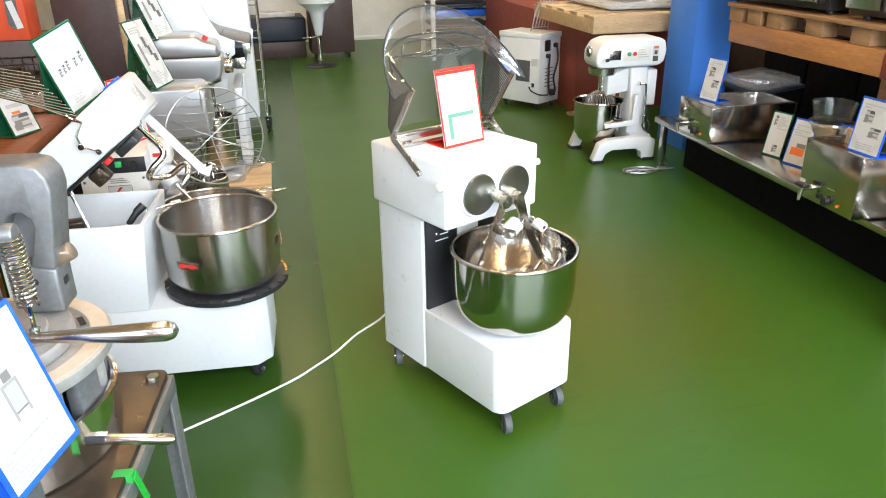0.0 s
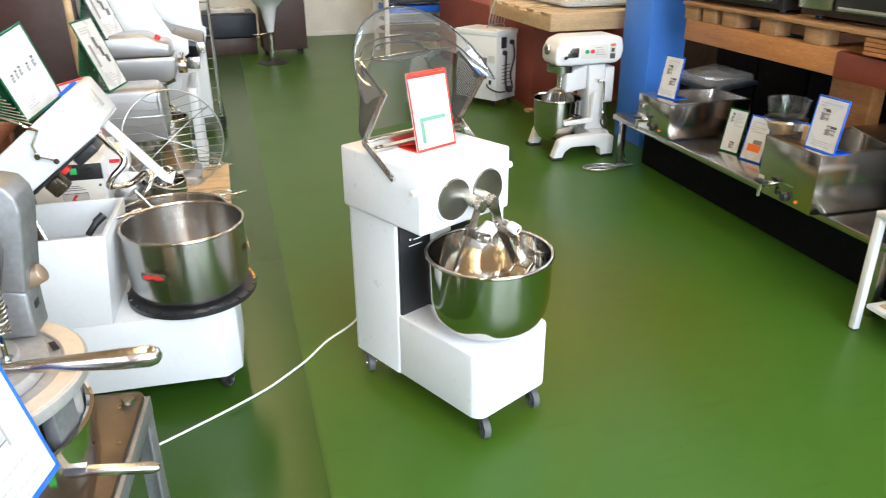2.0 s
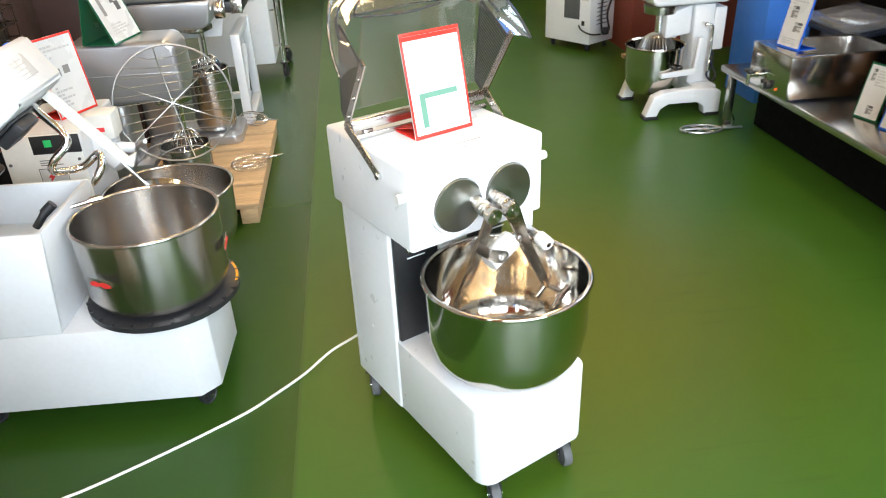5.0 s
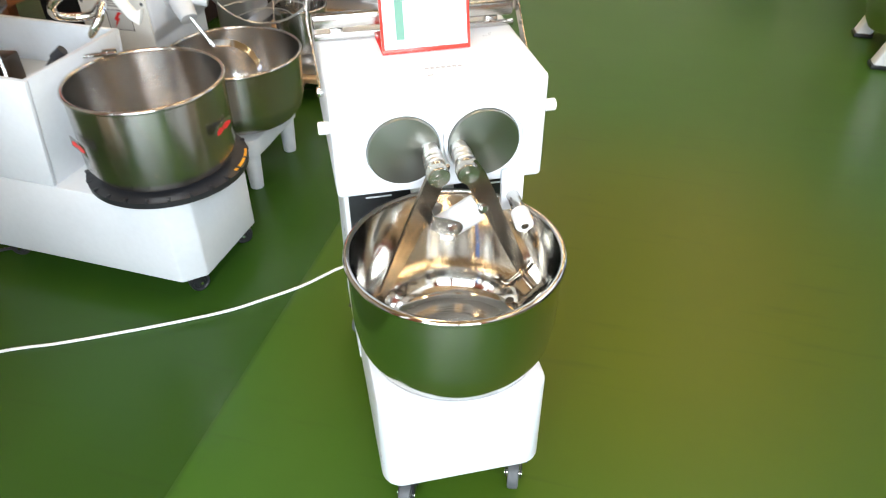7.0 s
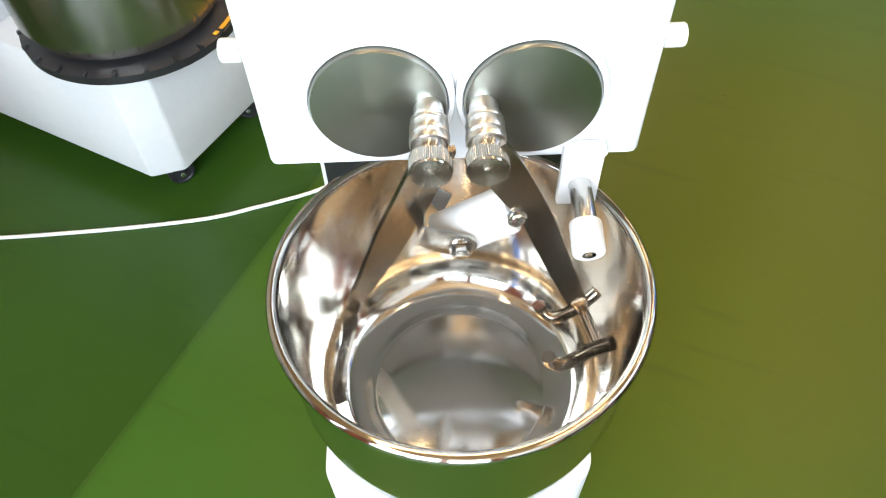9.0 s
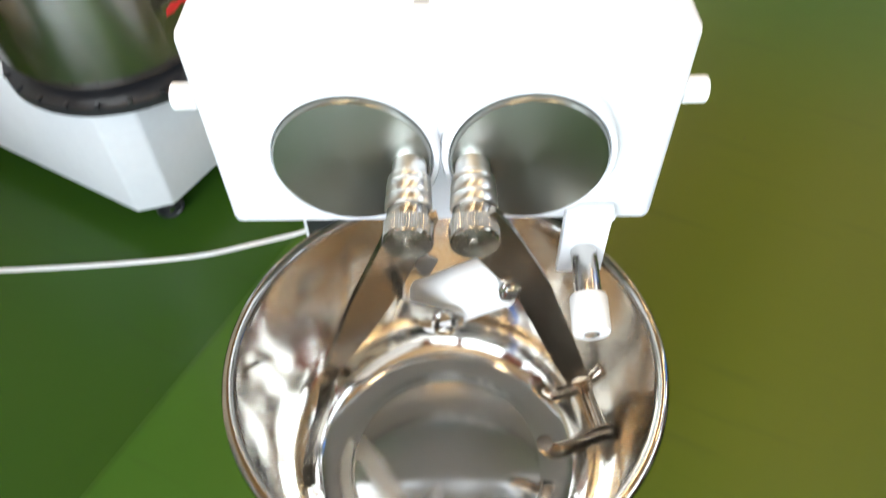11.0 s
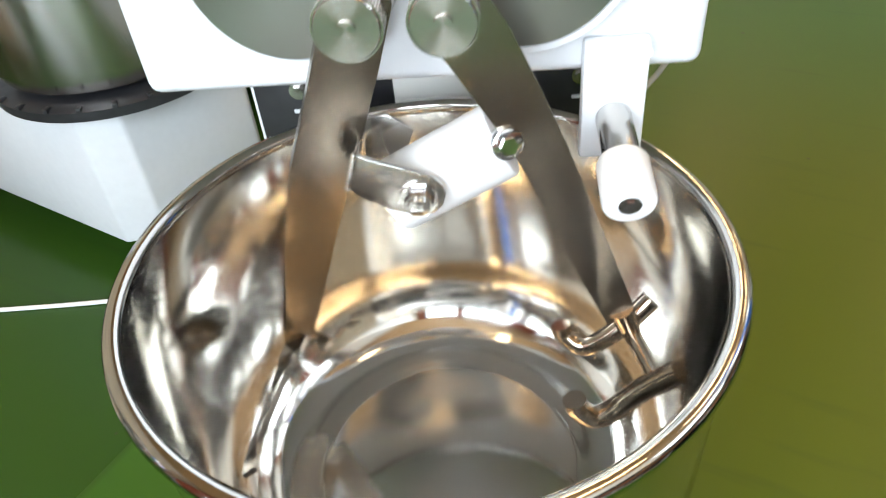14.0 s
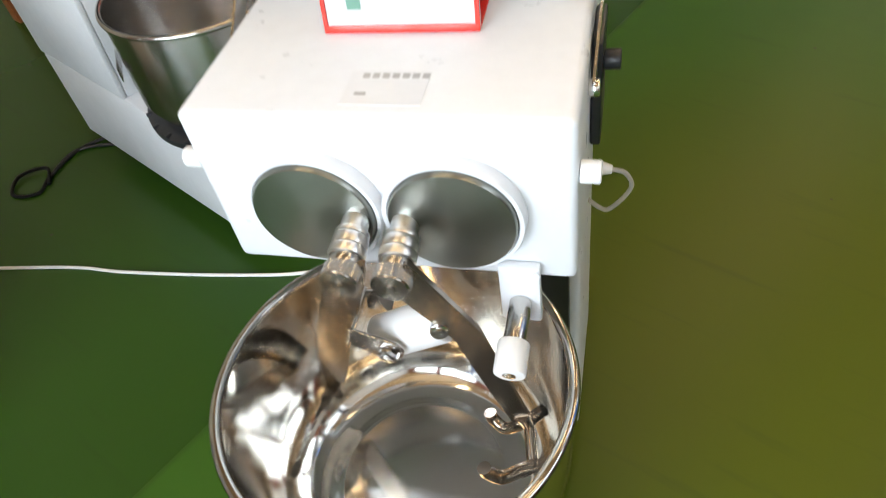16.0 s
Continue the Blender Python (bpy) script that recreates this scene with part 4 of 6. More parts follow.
# wire bowl guard, lifted with the head
gw = []
for k in range(12):
    a = Vector((-0.62 + 0.014 * k, -0.06, 1.165 - k * 0.0125))
    b = Vector((-0.445 + 0.010 * k, -0.12, 1.140 - k * 0.0125))
    gw.append(tube(smooth_path([a + Vector((-0.16, 0.03, 0.045)), a, b], 4), 0.0024, 6))
gw.append(tube(smooth_path([(-0.76, -0.05, 1.09), (-0.55, -0.10, 1.07), (-0.42, -0.15, 1.04), (-0.36, -0.185, 1.025), (-0.308, -0.19, 0.999)], 6), 0.004, 8))
for g_ in gw:
    part("guard_wire", g_, CHROME, hd)
part("guard_arm", [tube([(-0.345, -0.19, 1.012), (-0.308, -0.19, 0.999), (-0.331, -0.19, 0.958), (-0.323, -0.19, 0.925)], 0.0042, 8), cyl((-0.323, -0.197, 0.925), (-0.323, -0.1685, 0.925), 0.009, seg=16), cyl((-0.275, -0.197, 0.908), (-0.275, -0.1685, 0.908), 0.0085, seg=16), tube([(-0.323, -0.19, 0.925), (-0.275, -0.19, 0.908)], 0.003, 8)], CHROME, hd)
for x, y, a in ((0.06, -0.12, 60), (0.06, 0.13, 40), (-0.58, -0.12, 20), (-0.58, 0.13, 30)):
    caster(sm, x, y, 0.0848, a, 0.03, BLACK)
for k in range(2):
    part("floor_cord", tube(smooth_path([(-0.70 + 0.1 * k, -0.10, 0.006), (-0.74, -0.22, 0.006), (-0.70, -0.34, 0.006), (-0.66, -0.40, 0.006), (-0.72, -0.45, 0.006), (-0.78, -0.40, 0.010), (-0.74, -0.33, 0.012), (-0.67, -0.36, 0.006)], 7), 0.005, 8), BLACK, sm, "coiled black mains cord")

settle(sm, -0.038)

# second, smaller spiral mixer with a fixed head
s2 = thing("spiral_mixer", rp(-0.763, 1.130, 0, -0.5, 0.968), "smaller white spiral mixer with a fixed head and steel bowl", "dough mixer", "spiral mixers")
part("base", prism(rounded(-0.50, 0.175, -0.270, 0.085, 0.04, 5), 0.14, 0.205, "z", 0.008), PALEWHITE, s2)
for x, y in ((0.128, -0.228), (0.132, 0.045), (-0.44, -0.22), (-0.44, 0.04)):
    part("leg", [cyl((x, y, 0.0), (x, y, 0.1395), 0.024, 0.03, edge=0.003)], PALEWHITE, s2)
part("body", prism([(-0.40, 0.2055), (-0.195, 0.2055), (-0.195, 0.47), (-0.15, 0.53), (-0.15, 0.712), (-0.40, 0.712)], -0.19, 0.19, "y", 0.01, 3), PALEWHITE, s2)
s2b = [(0, 0.2065), (0.10, 0.2065), (0.15, 0.212), (0.188, 0.228), (0.212, 0.258), (0.222, 0.30), (0.2265, 0.437)]
s2l = [(0.227 + 0.006 * math.cos(radians(d)), 0.446 + 0.006 * math.sin(radians(d))) for d in range(-90, 226, 35)]
part("bowl", lathe(s2b + s2l + [(0.2225, 0.437), (0.217, 0.30), (0.207, 0.262), (0.185, 0.234), (0.148, 0.218), (0.10, 0.2125), (0, 0.2125)], 96), SPUN, s2, "polished steel bowl").matrix_basis = pose(0.06, -0.10, 0)
# control panel on the aisle side of the body
cp = part("control_panel", box(-0.405, -0.152, -0.2005, -0.1905, 0.36, 0.711, 0.004), OFFWHITE, s2, "cream control panel with a black switch strip")
# no machine part: black sheet for the shadowed gap left of the panel
part("shade_sheet", box(-0.56, -0.4055, -0.199, -0.1905, 0.2055, 0.70, 0.002), SHADEBLACK, s2, "added black sheet standing in for the dark space behind")
part("switch_strip", box(-0.3059, -0.1491, -0.2047, -0.2007, 0.646, 0.7088, 0.001), BLACK, cp)
part("green_button", box(-0.2633, -0.2387, -0.2097, -0.2049, 0.6707, 0.6953, 0.002), glow("green lens", (0.02, 0.45, 0.12), 0.15), cp)
part("dial", cyl((-0.1961, -0.2049, 0.6785), (-0.1961, -0.217, 0.6785), 0.017, 0.0135), BLACK, cp)
wl = part("warning_label", box(-0.3025, -0.2185, -0.2019, -0.2007, 0.5307, 0.5923, 0), PAPER, cp, "white warning label with a red flash")
part("flash", prism([(-0.2633, 0.5867), (-0.2824, 0.5609), (-0.2734, 0.5609), (-0.2846, 0.534), (-0.2577, 0.5676), (-0.2678, 0.5676), (-0.2488, 0.5867)], -0.2026, -0.2020, "y"), REDINK, wl)
for x0, x1, z0, z1 in ((-0.3036, -0.2174, 0.5928, 0.5945), (-0.3036, -0.2174, 0.5284, 0.5301), (-0.3059, -0.3042, 0.5284, 0.5945), (-0.2168, -0.2152, 0.5284, 0.5945)):
    part("border", box(x0, x1, -0.2021, -0.2007, z0, z1, 0), DARKINK, wl)
for k in range(3):
    part("print", box(-0.2947, -0.2219 - 0.009 * k, -0.2014, -0.2007, 0.6046 + k * 0.008, 0.608 + k * 0.008, 0), INK, cp)
for x, z in ((-0.390, 0.6147), (-0.1659, 0.6203)):
    part("screw", cyl((x, -0.2006, z), (x, -0.203, z), 0.0055, seg=12), RUBBER, cp)
part("drive_neck", [cyl((-0.18, -0.03, 0.665), (-0.11, -0.07, 0.600), 0.058, 0.052, edge=0.006), cyl((-0.114, -0.068, 0.603), (-0.065, -0.105, 0.548), 0.038, 0.030, edge=0.004), cyl((-0.09, -0.05, 0.60), (-0.03, -0.03, 0.585), 0.022, 0.018, edge=0.004)], PALEWHITE, s2)
part("dough_hook", [cyl((-0.068, -0.103, 0.552), (-0.012, -0.105, 0.470), 0.0065, seg=14), cyl((-0.018, -0.105, 0.478), (-0.004, -0.105, 0.458), 0.011, seg=14), strap(smooth_path([(-0.02, -0.08, 0.460), (0.05, -0.07, 0.462), (0.12, -0.085, 0.44), (0.165, -0.115, 0.385), (0.16, -0.13, 0.31), (0.11, -0.13, 0.25)], 5), [(0.0, 0.012, 0.006)] * 26, 0.005)], CHROME, s2, "polished steel dough hook")
s2p = part("switch_box", box(-0.149, -0.06, -0.10, 0.00, 0.645, 0.735, 0.006), OFFWHITE, s2, "cream switch box with a red mark")
part("red_mark", box(-0.13, -0.09, -0.1016, -0.1003, 0.675, 0.690, 0), REDINK, s2p)
settle(s2, -0.038)
SD = text_rows(-0.36, 0.36, 0.72, 0.90, 4, PALEINK, 3) + text_rows(-0.36, 0.1, 0.12, 0.4, 6, PALEINK, 4)
sign(rp(-0.982, 1.150, 0.6900, 62.6, 0.964), REDAC, 0.171, 0.275, 8, "red acrylic easel with a printed product sheet", SD + [(INK, 0.0, 0.16, 0.52, 0.62), (INK, -0.2, -0.08, 0.5, 0.6)], strut=0.12, back=PAPER)
DOTS = sum((picture(*q, 40 + k) for k, q in enumerate([(-0.30, -0.22, 0.46, 0.56), (-0.18, -0.11, 0.47, 0.58), (-0.08, 0.0, 0.48, 0.60), (0.12, 0.19, 0.47, 0.58), (0.27, 0.36, 0.48, 0.62)])), [])
sign(rp(-0.974, 0.505, 0.9860, 59.3, 0.963) @ Matrix.Rotation(radians(-17), 4, "Y"), GREENAC, 0.172, 0.252, 7.5, "green acrylic easel with small pictures on the tilted head", text_rows(-0.36, -0.05, 0.74, 0.84, 3, PALEINK, 5) + text_rows(0.05, 0.38, 0.8, 0.92, 3, PALEINK, 6) + text_rows(-0.3, 0.0, 0.1, 0.3, 6, PALEINK, 7) + DOTS)


# ---- silver planetary mixers ----
def whisk(parent, x, y, z, r, h, n=9, name="whisk", mat=CHROME):
    hub = part(name, cyl((x, y, z), (x, y, z + h * 0.35), r * 0.16, r * 0.13, 16, 0.001), mat, parent, "bright wire whisk")
    for k in range(n):
        a = math.pi * k / n
        c, s = math.cos(a), math.sin(a)
        pts = [(x + r * q * c, y + r * q * s, z - h * p) for q, p in ((0.12, 0), (0.66, 0.14), (1, 0.50), (0.75, 0.86), (0, 1.0), (-0.75, 0.86), (-1, 0.50), (-0.66, 0.14), (-0.12, 0))]
        part("wire", tube(smooth_path(pts, 3), 0.0022, 5), mat, hub)
    return hub


def silver_mixer(m, label, high, plain=False):
    t = thing("planetary_mixer", m, label, "planetary mixer", "planetary mixers")
    part("base", prism(rounded(-0.36, 0.14, -0.16, 0.16, 0.05, 5), 0.0, 0.05, "z", 0.008), SILVERPAINT, t)
    part("column", prism(rounded(-0.36, -0.18, -0.095, 0.095, 0.04, 5), 0.0505, high - 0.27, "z", 0.006), SILVERPAINT, t)
    if plain:
        part("head", prism([(-0.38, high - 0.26), (0.075, high - 0.26), (0.10, high - 0.20), (0.09, high - 0.03), (0.06, high), (-0.34, high), (-0.38, high - 0.04)], -0.125, 0.125, "y", 0.042, 6), SILVERPAINT, t, "smooth rounded silver gear head")
        part("crease", box(-0.378, 0.088, -0.1285, -0.1225, high - 0.136, high - 0.130, 0.002), SILVERPAINT, t)
    else:
        silver_head(t, high)
    part("planetary_head", moved(lathe([(0, high - 0.30), (0.05, high - 0.30), (0.085, high - 0.285), (0.085, high - 0.266), (0, high - 0.266)], 40), pose(0.0, 0, 0)), BRUSHED, t)
    part("shaft", cyl((0.02, 0, high - 0.44), (0.02, 0, high - 0.30), 0.012), CHROME, t)
    steel_bowl(t, 0.0, 0.0, 0.052, high - 0.49, 0.115, SPUN, 64)
    whisk(t, 0.02, 0, high - 0.42, 0.07, 0.16)
    part("bowl_yoke", [moved(box(-0.19, -0.115, -0.14, 0.14, 0, 0.03, 0.004), pose(0, 0, high - 0.56))], SILVERPAINT, t)
    return settle(t, -0.038)


def silver_head(t, high):
    part("head", prism([(-0.38, high - 0.265), (0.06, high - 0.265), (0.10, high - 0.24), (0.115, high - 0.15), (0.115, high - 0.125), (-0.38, high - 0.125)], -0.125, 0.125, "y", 0.03, 4), SILVERPAINT, t, "silver hammer-finish gear head")
    part("head_top", prism([(-0.375, high - 0.1245), (0.108, high - 0.1245), (0.10, high - 0.05), (0.03, high - 0.035), (-0.02, high), (-0.34, high), (-0.375, high - 0.04)], -0.12, 0.12, "y", 0.022, 4), SILVERPAINT, t, "silver top cover")
    part("seam", prism(rounded(-0.37, 0.105, -0.118, 0.118, 0.03, 4), high - 0.1262, high - 0.1235, "z"), BLACK, t)
    part("stop_button", cyl((0.03, -0.07, high - 0.035), (0.045, -0.07, high - 0.012), 0.014, 0.016, edge=0.003), REDINK, t, "red stop button")
    part("hub", [cyl((0.116, 0, high - 0.195), (0.165, 0, high - 0.195), 0.045, edge=0.005), cyl((0.145, 0, high - 0.1505), (0.145, 0, high - 0.13), 0.007), cyl((0.145, 0, high - 0.1305), (0.145, 0, high - 0.122), 0.014, edge=0.002)], BRUSHED, t)


board = thing("wooden_board", rp(-0.836, 2.185, 0, 0.1, 0.969), "pale wooden pallet boards under the mixers", "pallet")
for k in range(5):
    part("plank", box(-0.42, 0.34, -0.62 + k * 0.25, -0.40 + k * 0.25, 0.075, 0.098, 0.003), PINE, board)
for x in (-0.36, -0.05, 0.25):
    part("bearer", box(x, x + 0.08, -0.62, 0.62, 0.0, 0.0748, 0.003), PINE, board)
silver_mixer(rp(-0.805, 1.773, 0.0954, -0.1, 0.968), "silver planetary mixer with bowl on wooden boards", 0.74, True)
silver_mixer(rp(-0.793, 2.540, 0.0956, 0.3, 0.970), "silver planetary mixer with red stop button and bowl", 0.885)
ph = text_rows(-0.34, 0.1, 0.8, 0.9, 3, PALEINK, 8) + text_rows(-0.3, 0.3, 0.1, 0.24, 4, PALEINK, 9) + [(DARKINK, 0.0, 0.12, 0.58, 0.74), (DARKINK, 0.08, 0.2, 0.46, 0.60), (DARKINK, 0.18, 0.32, 0.36, 0.47), (INK, -0.3, -0.2, 0.34, 0.66)]
sign(rp(-0.927, 1.729, 0.8108, 76.9, 0.967), GREENAC, 0.235, 0.335, 21, "green acrylic easel with a picture of a tool", ph)
sign(rp(-1.004, 2.521, 0.9369, 74.3, 0.967), GREENAC, 0.26, 0.335, 21, "green acrylic easel with a picture of a tool", ph)

# wire bowl guard of the smaller spiral mixer, swung up
cage = part("bowl_guard", [tube([(0.215 * math.cos(2 * math.pi * k / 48), 0, 0.215 * math.sin(2 * math.pi * k / 48)) for k in range(48)], 0.0038, 7, True), cyl((-0.165, 0.0, -0.135), (-0.139, -0.160, -0.108), 0.0075, seg=12)], WIRE, s2, "round chromed wire bowl guard swung up")
cage.matrix_basis = rp(-0.763, 1.130, 0, -0.5, 0.968).inverted() @ rp(-0.683, 1.24, 0.672, -0.3, 0.955) @ Matrix.Rotation(radians(18), 4, "Z") @ Matrix.Rotation(radians(-14), 4, "X")
cw = []
for k in range(12):
    zz = -0.19 + k * 0.0345
    h = math.sqrt(max(0.215 ** 2 - zz ** 2, 0))
    cw.append(tube(smooth_path([(-h, 0, zz), (-h * 0.6, 0.075, zz * 0.93), (0, 0.10, zz * 0.9), (h * 0.6, 0.075, zz * 0.93), (h, 0, zz)], 4), 0.0018, 5))
for a in (35, 98, 152):
    c, s = math.cos(radians(a)), math.sin(radians(a))
    cw.append(tube(smooth_path([(-0.215 * c, 0, -0.215 * s), (-0.12 * c, 0.085, -0.12 * s), (0.12 * c, 0.085, 0.12 * s), (0.215 * c, 0, 0.215 * s)], 5), 0.0022, 6))
for g_ in cw:
    part("wire", g_, WIRE, cage)
for v, u, tn in ((-0.574, 1.994, 21), (-0.623, 2.671, -28)):
    lw = thing("loose_whisk", rp(v, u, 0.1381, tn - 1, 0.968) @ pose(0, 0, 0, 0, 88, 0), "bright wire whisk lying on the wooden boards", "whisk", "loose whisks")
    whisk(lw, 0, 0, 0.10, 0.042, 0.2, 6)

# ---- dough sheeter behind the mixers ----
sh = thing("dough_sheeter", rp(-0.919, 2.988, 0, 0.5, 0.969), "large white dough sheeter with a sloping steel tray", "dough sheeter")
part("side_panel", prism([(-0.5, 0.62), (0.24, 0.62), (0.284, 0.811), (0.316, 0.831), (0.322, 0.91), (0.234, 0.948), (0.188, 1.038), (0.16, 1.093), (0.10, 1.35), (-0.5, 1.35)], -0.30, -0.28, "y", 0.004), PALEWHITE, sh)
part("side_panel", prism([(-0.5, 0.62), (0.38, 0.70), (0.42, 0.858), (0.426, 0.908), (0.35, 0.956), (0.29, 1.038), (0.226, 1.054), (0.2, 1.35), (-0.5, 1.35)], 0.28, 0.30, "y", 0.004), PALEWHITE, sh)
part("casing", box(-0.5, 0.08, -0.2798, 0.2798, 0.64, 0.90, 0.004), PALEWHITE, sh)
part("trough", prism([(-0.14, 1.345), (0.10, 1.02), (0.09, 1.0), (-0.17, 1.34)], -0.278, 0.278, "y", 0.001), SLOTSTEEL, sh, "dark steel trough plate")
part("tray", prism([(0.10, 1.015), (0.20, 0.945), (0.40, 0.888), (0.40, 0.880), (0.20, 0.935), (0.10, 1.005)], -0.277, 0.277, "y", 0.001), SATINGREY, sh, "sloping brushed steel tray")
part("crease", prism([(0.235, 0.9375), (0.24, 0.936), (0.24, 0.938), (0.235, 0.9395)], -0.20, 0.10, "y"), SLOTSTEEL, sh)
part("tray_edge", box(0.375, 0.402, -0.277, 0.277, 0.83, 0.8795, 0.003), BLACK, sh)
part("end_cap", box(0.36, 0.404, -0.2795, -0.2772, 0.825, 0.888, 0.001), BRUSHED, sh)
part("lower_tray", box(0.12, 0.36, -0.26, 0.26, 0.735, 0.795, 0.004), BLACK, sh)
part("lower_tray_cap", box(0.30, 0.362, -0.263, -0.2605, 0.73, 0.80, 0.001), BRUSHED, sh)
for x, y in ((0.28, -0.27), (0.28, 0.27), (-0.45, -0.27), (-0.45, 0.27)):
    part("leg", box(x - 0.025, x + 0.025, y - 0.025, y + 0.025, 0.0, 0.6195, 0.003), PALEWHITE, sh)
for q in ((0.255, 0.305, -0.2448, 0.2448, 0.10, 0.14), (-0.4248, 0.2548, -0.29, -0.25, 0.10, 0.14), (-0.4248, 0.2548, 0.25, 0.29, 0.10, 0.14), (0.255, 0.305, -0.2448, 0.2448, 0.57, 0.615)):
    part("rail", box(*q, 0.003), PALEWHITE, sh)
part("brace", moved(box(-0.02, 0.02, -0.012, 0.012, 0, 0.42, 0.002), pose(0.28, -0.23, 0.15, -32, 0, 0)), PALEWHITE, sh)
settle(sh, -0.038)
crt = thing("tray_trolley", rp(-0.771, 4.267, 0, 1.1, 0.974), "white panelled trolley with chromed tube handles", "trolley")
part("panel", box(-0.35, 0.18, -0.28, 0.28, 0.12, 1.25, 0.006), WHITE, crt)
for y in (-0.25, 0.25):
    part("tube_frame", tube(smooth_path([(0.24, y, 0.09), (0.245, y, 0.6), (0.24, y, 1.2), (0.20, y, 1.26), (0.1, y, 1.262)], 5), 0.012, 10), CHROME, crt)
    for z in (0.25, 0.5, 0.75, 1.0):
        part("catch", cyl((0.185, y, z), (0.235, y, z), 0.005), SATINGREY, crt)
for x, y in ((0.24, -0.25), (0.24, 0.25), (-0.3, -0.25), (-0.3, 0.25)):
    caster(crt, x, y, 0.119, 70, 0.045, BLACK)

# ---- left background: table with bakeware, cabinets, post ----
tb = thing("wooden_table", rp(-1.832, 1.299, 0, -0.3, 0.949), "brown varnished wooden table with bakeware on it", "table")
part("tabletop", box(-0.55, 0.45, -0.75, 0.86, 0.68, 0.72, 0.006), TABLEWOOD, tb)
for x in (-0.5, 0.4):
    for y in (-0.7, 0.5):
        part("leg", box(x - 0.03, x + 0.03, y - 0.03, y + 0.03, 0, 0.6795, 0.004), TABLEWOOD, tb)
part("apron", [box(-0.46, 0.36, -0.72, -0.70, 0.58, 0.6795, 0.002), box(0.39, 0.41, -0.66, 0.46, 0.58, 0.6795, 0.002)], TABLEWOOD, tb)
sign(rp(-1.475, 1.425, 0.6887, 61.8, 0.956), GREENAC, 0.15, 0.21, 20, "small green acrylic easel with a food picture", picture(-0.36, 0.36, 0.12, 0.45, 51) + [(ORANGEINK, -0.2, 0.1, 0.46, 0.52), (PALEINK, -0.3, 0.3, 0.6, 0.68)])
for v, u, r in ((-1.528, 1.934, 0.10), (-1.867, 1.594, 0.12)):
    pn = thing("cooking_pot", rp(v - 0.031, u, 0.6840, 0, 0.949), "steel cooking pot on the wooden table", "pot", "cooking pots")
    steel_bowl(pn, 0, 0, 0, 0.11, r, MIRROR, 48, "polished steel pot")
bs = thing("iron_basket", rp(-1.711, 2.046, 0.6867, 0.1, 0.953), "black wrought-iron basket with scroll ends", "basket")
bw = []
for z in (0.02, 0.09, 0.16, 0.235):
    bw.append(tube([(x, y, z) for x, y in rounded(-0.22, 0.22, -0.13, 0.13, 0.03, 4)], 0.004, 6, True))
for k in range(9):
    x = -0.2 + 0.05 * k
    bw.append(tube([(x, -0.13, 0.005), (x, -0.13, 0.235)], 0.003, 6))
    bw.append(tube([(x, 0.13, 0.005), (x, 0.13, 0.235)], 0.003, 6))
for s in (-1, 1):
    bw.append(tube([(s * 0.22 + s * 0.03 * math.cos(a) * (1 - a / 12), -0.13, 0.27 + 0.03 * math.sin(a) * (1 - a / 12)) for a in [k * 0.5 for k in range(20)]], 0.003, 6))
for g_ in bw:
    part("wire", g_, DARKSTEEL, bs)
for k, (v, u, r, h) in enumerate(((-1.60, 2.05, 0.075, 0.17), (-1.74, 2.05, 0.07, 0.14), (-1.66, 1.99, 0.045, 0.20))):
    tin = thing("baking_tin", rp(v, u, 0.6875, 0, 0.953), "dark steel baking tin standing in the iron basket", "tin", "baking tins")
    part("tin", lathe([(0, 0), (r * 0.9, 0), (r, 0.004), (r, h), (r + 0.003, h + 0.003), (r - 0.003, h), (r - 0.004, 0.006), (0, 0.006)], 32), DARKSTEEL, tin)
oc = thing("orange_cabinet", rp(-2.115, 2.427, 0, 0.3, 0.948), "orange-red lacquered cabinet with grey fabric strap", "cabinet")
part("body", box(-0.4, 0.535, -0.25, -0.02, 1.045, 1.9, 0.006), ORANGEPAINT, oc)
part("plinth", box(-0.4, 0.555, -0.25, 0.25, 0.0, 1.0445, 0.006), BROWNCAB, oc, "dark brown timber base")
part("door_gap", box(0.02, 0.026, -0.253, -0.2505, 1.1, 1.85, 0), BLACK, oc)
part("strap", prism([(0.465, 1.9), (0.52, 1.9), (0.50, 1.12), (0.47, 1.10), (0.445, 1.13)], -0.256, -0.2505, "y"), RUBBER, oc, "grey fabric strap")
bp = thing("brown_screen", rp(-1.410, 2.558, 0, 0.3, 0.959), "dark brown upright board beside the cabinet", "screen")
part("panel", box(-0.17, 0.24, -0.02, 0.02, 0.02, 1.9, 0.004), BROWNCAB, bp)
part("foot", box(-0.17, 0.24, -0.12, 0.12, 0, 0.0198, 0.004), BROWNCAB, bp)
bs2 = thing("leaflet", rp(-1.640, 2.160, 1.050, 0.1, 0.956), "narrow white leaflet stuck on the orange cabinet", "leaflet")
part("sheet", moved(box(-0.016, 0.016, 0.027, 0.0285, 0, 0.14, 0), pose(0, 0, 0, 0, -12, 0)), PAPER, bs2)
pt = thing("timber_post", rp(-1.128, 2.041, 0, 0.0, 0.963), "pale round wooden pole standing upright", "pole")
part("pole", cyl((0, 0, 0), (0, 0, 2.0), 0.018, edge=0.003), PINE, pt)

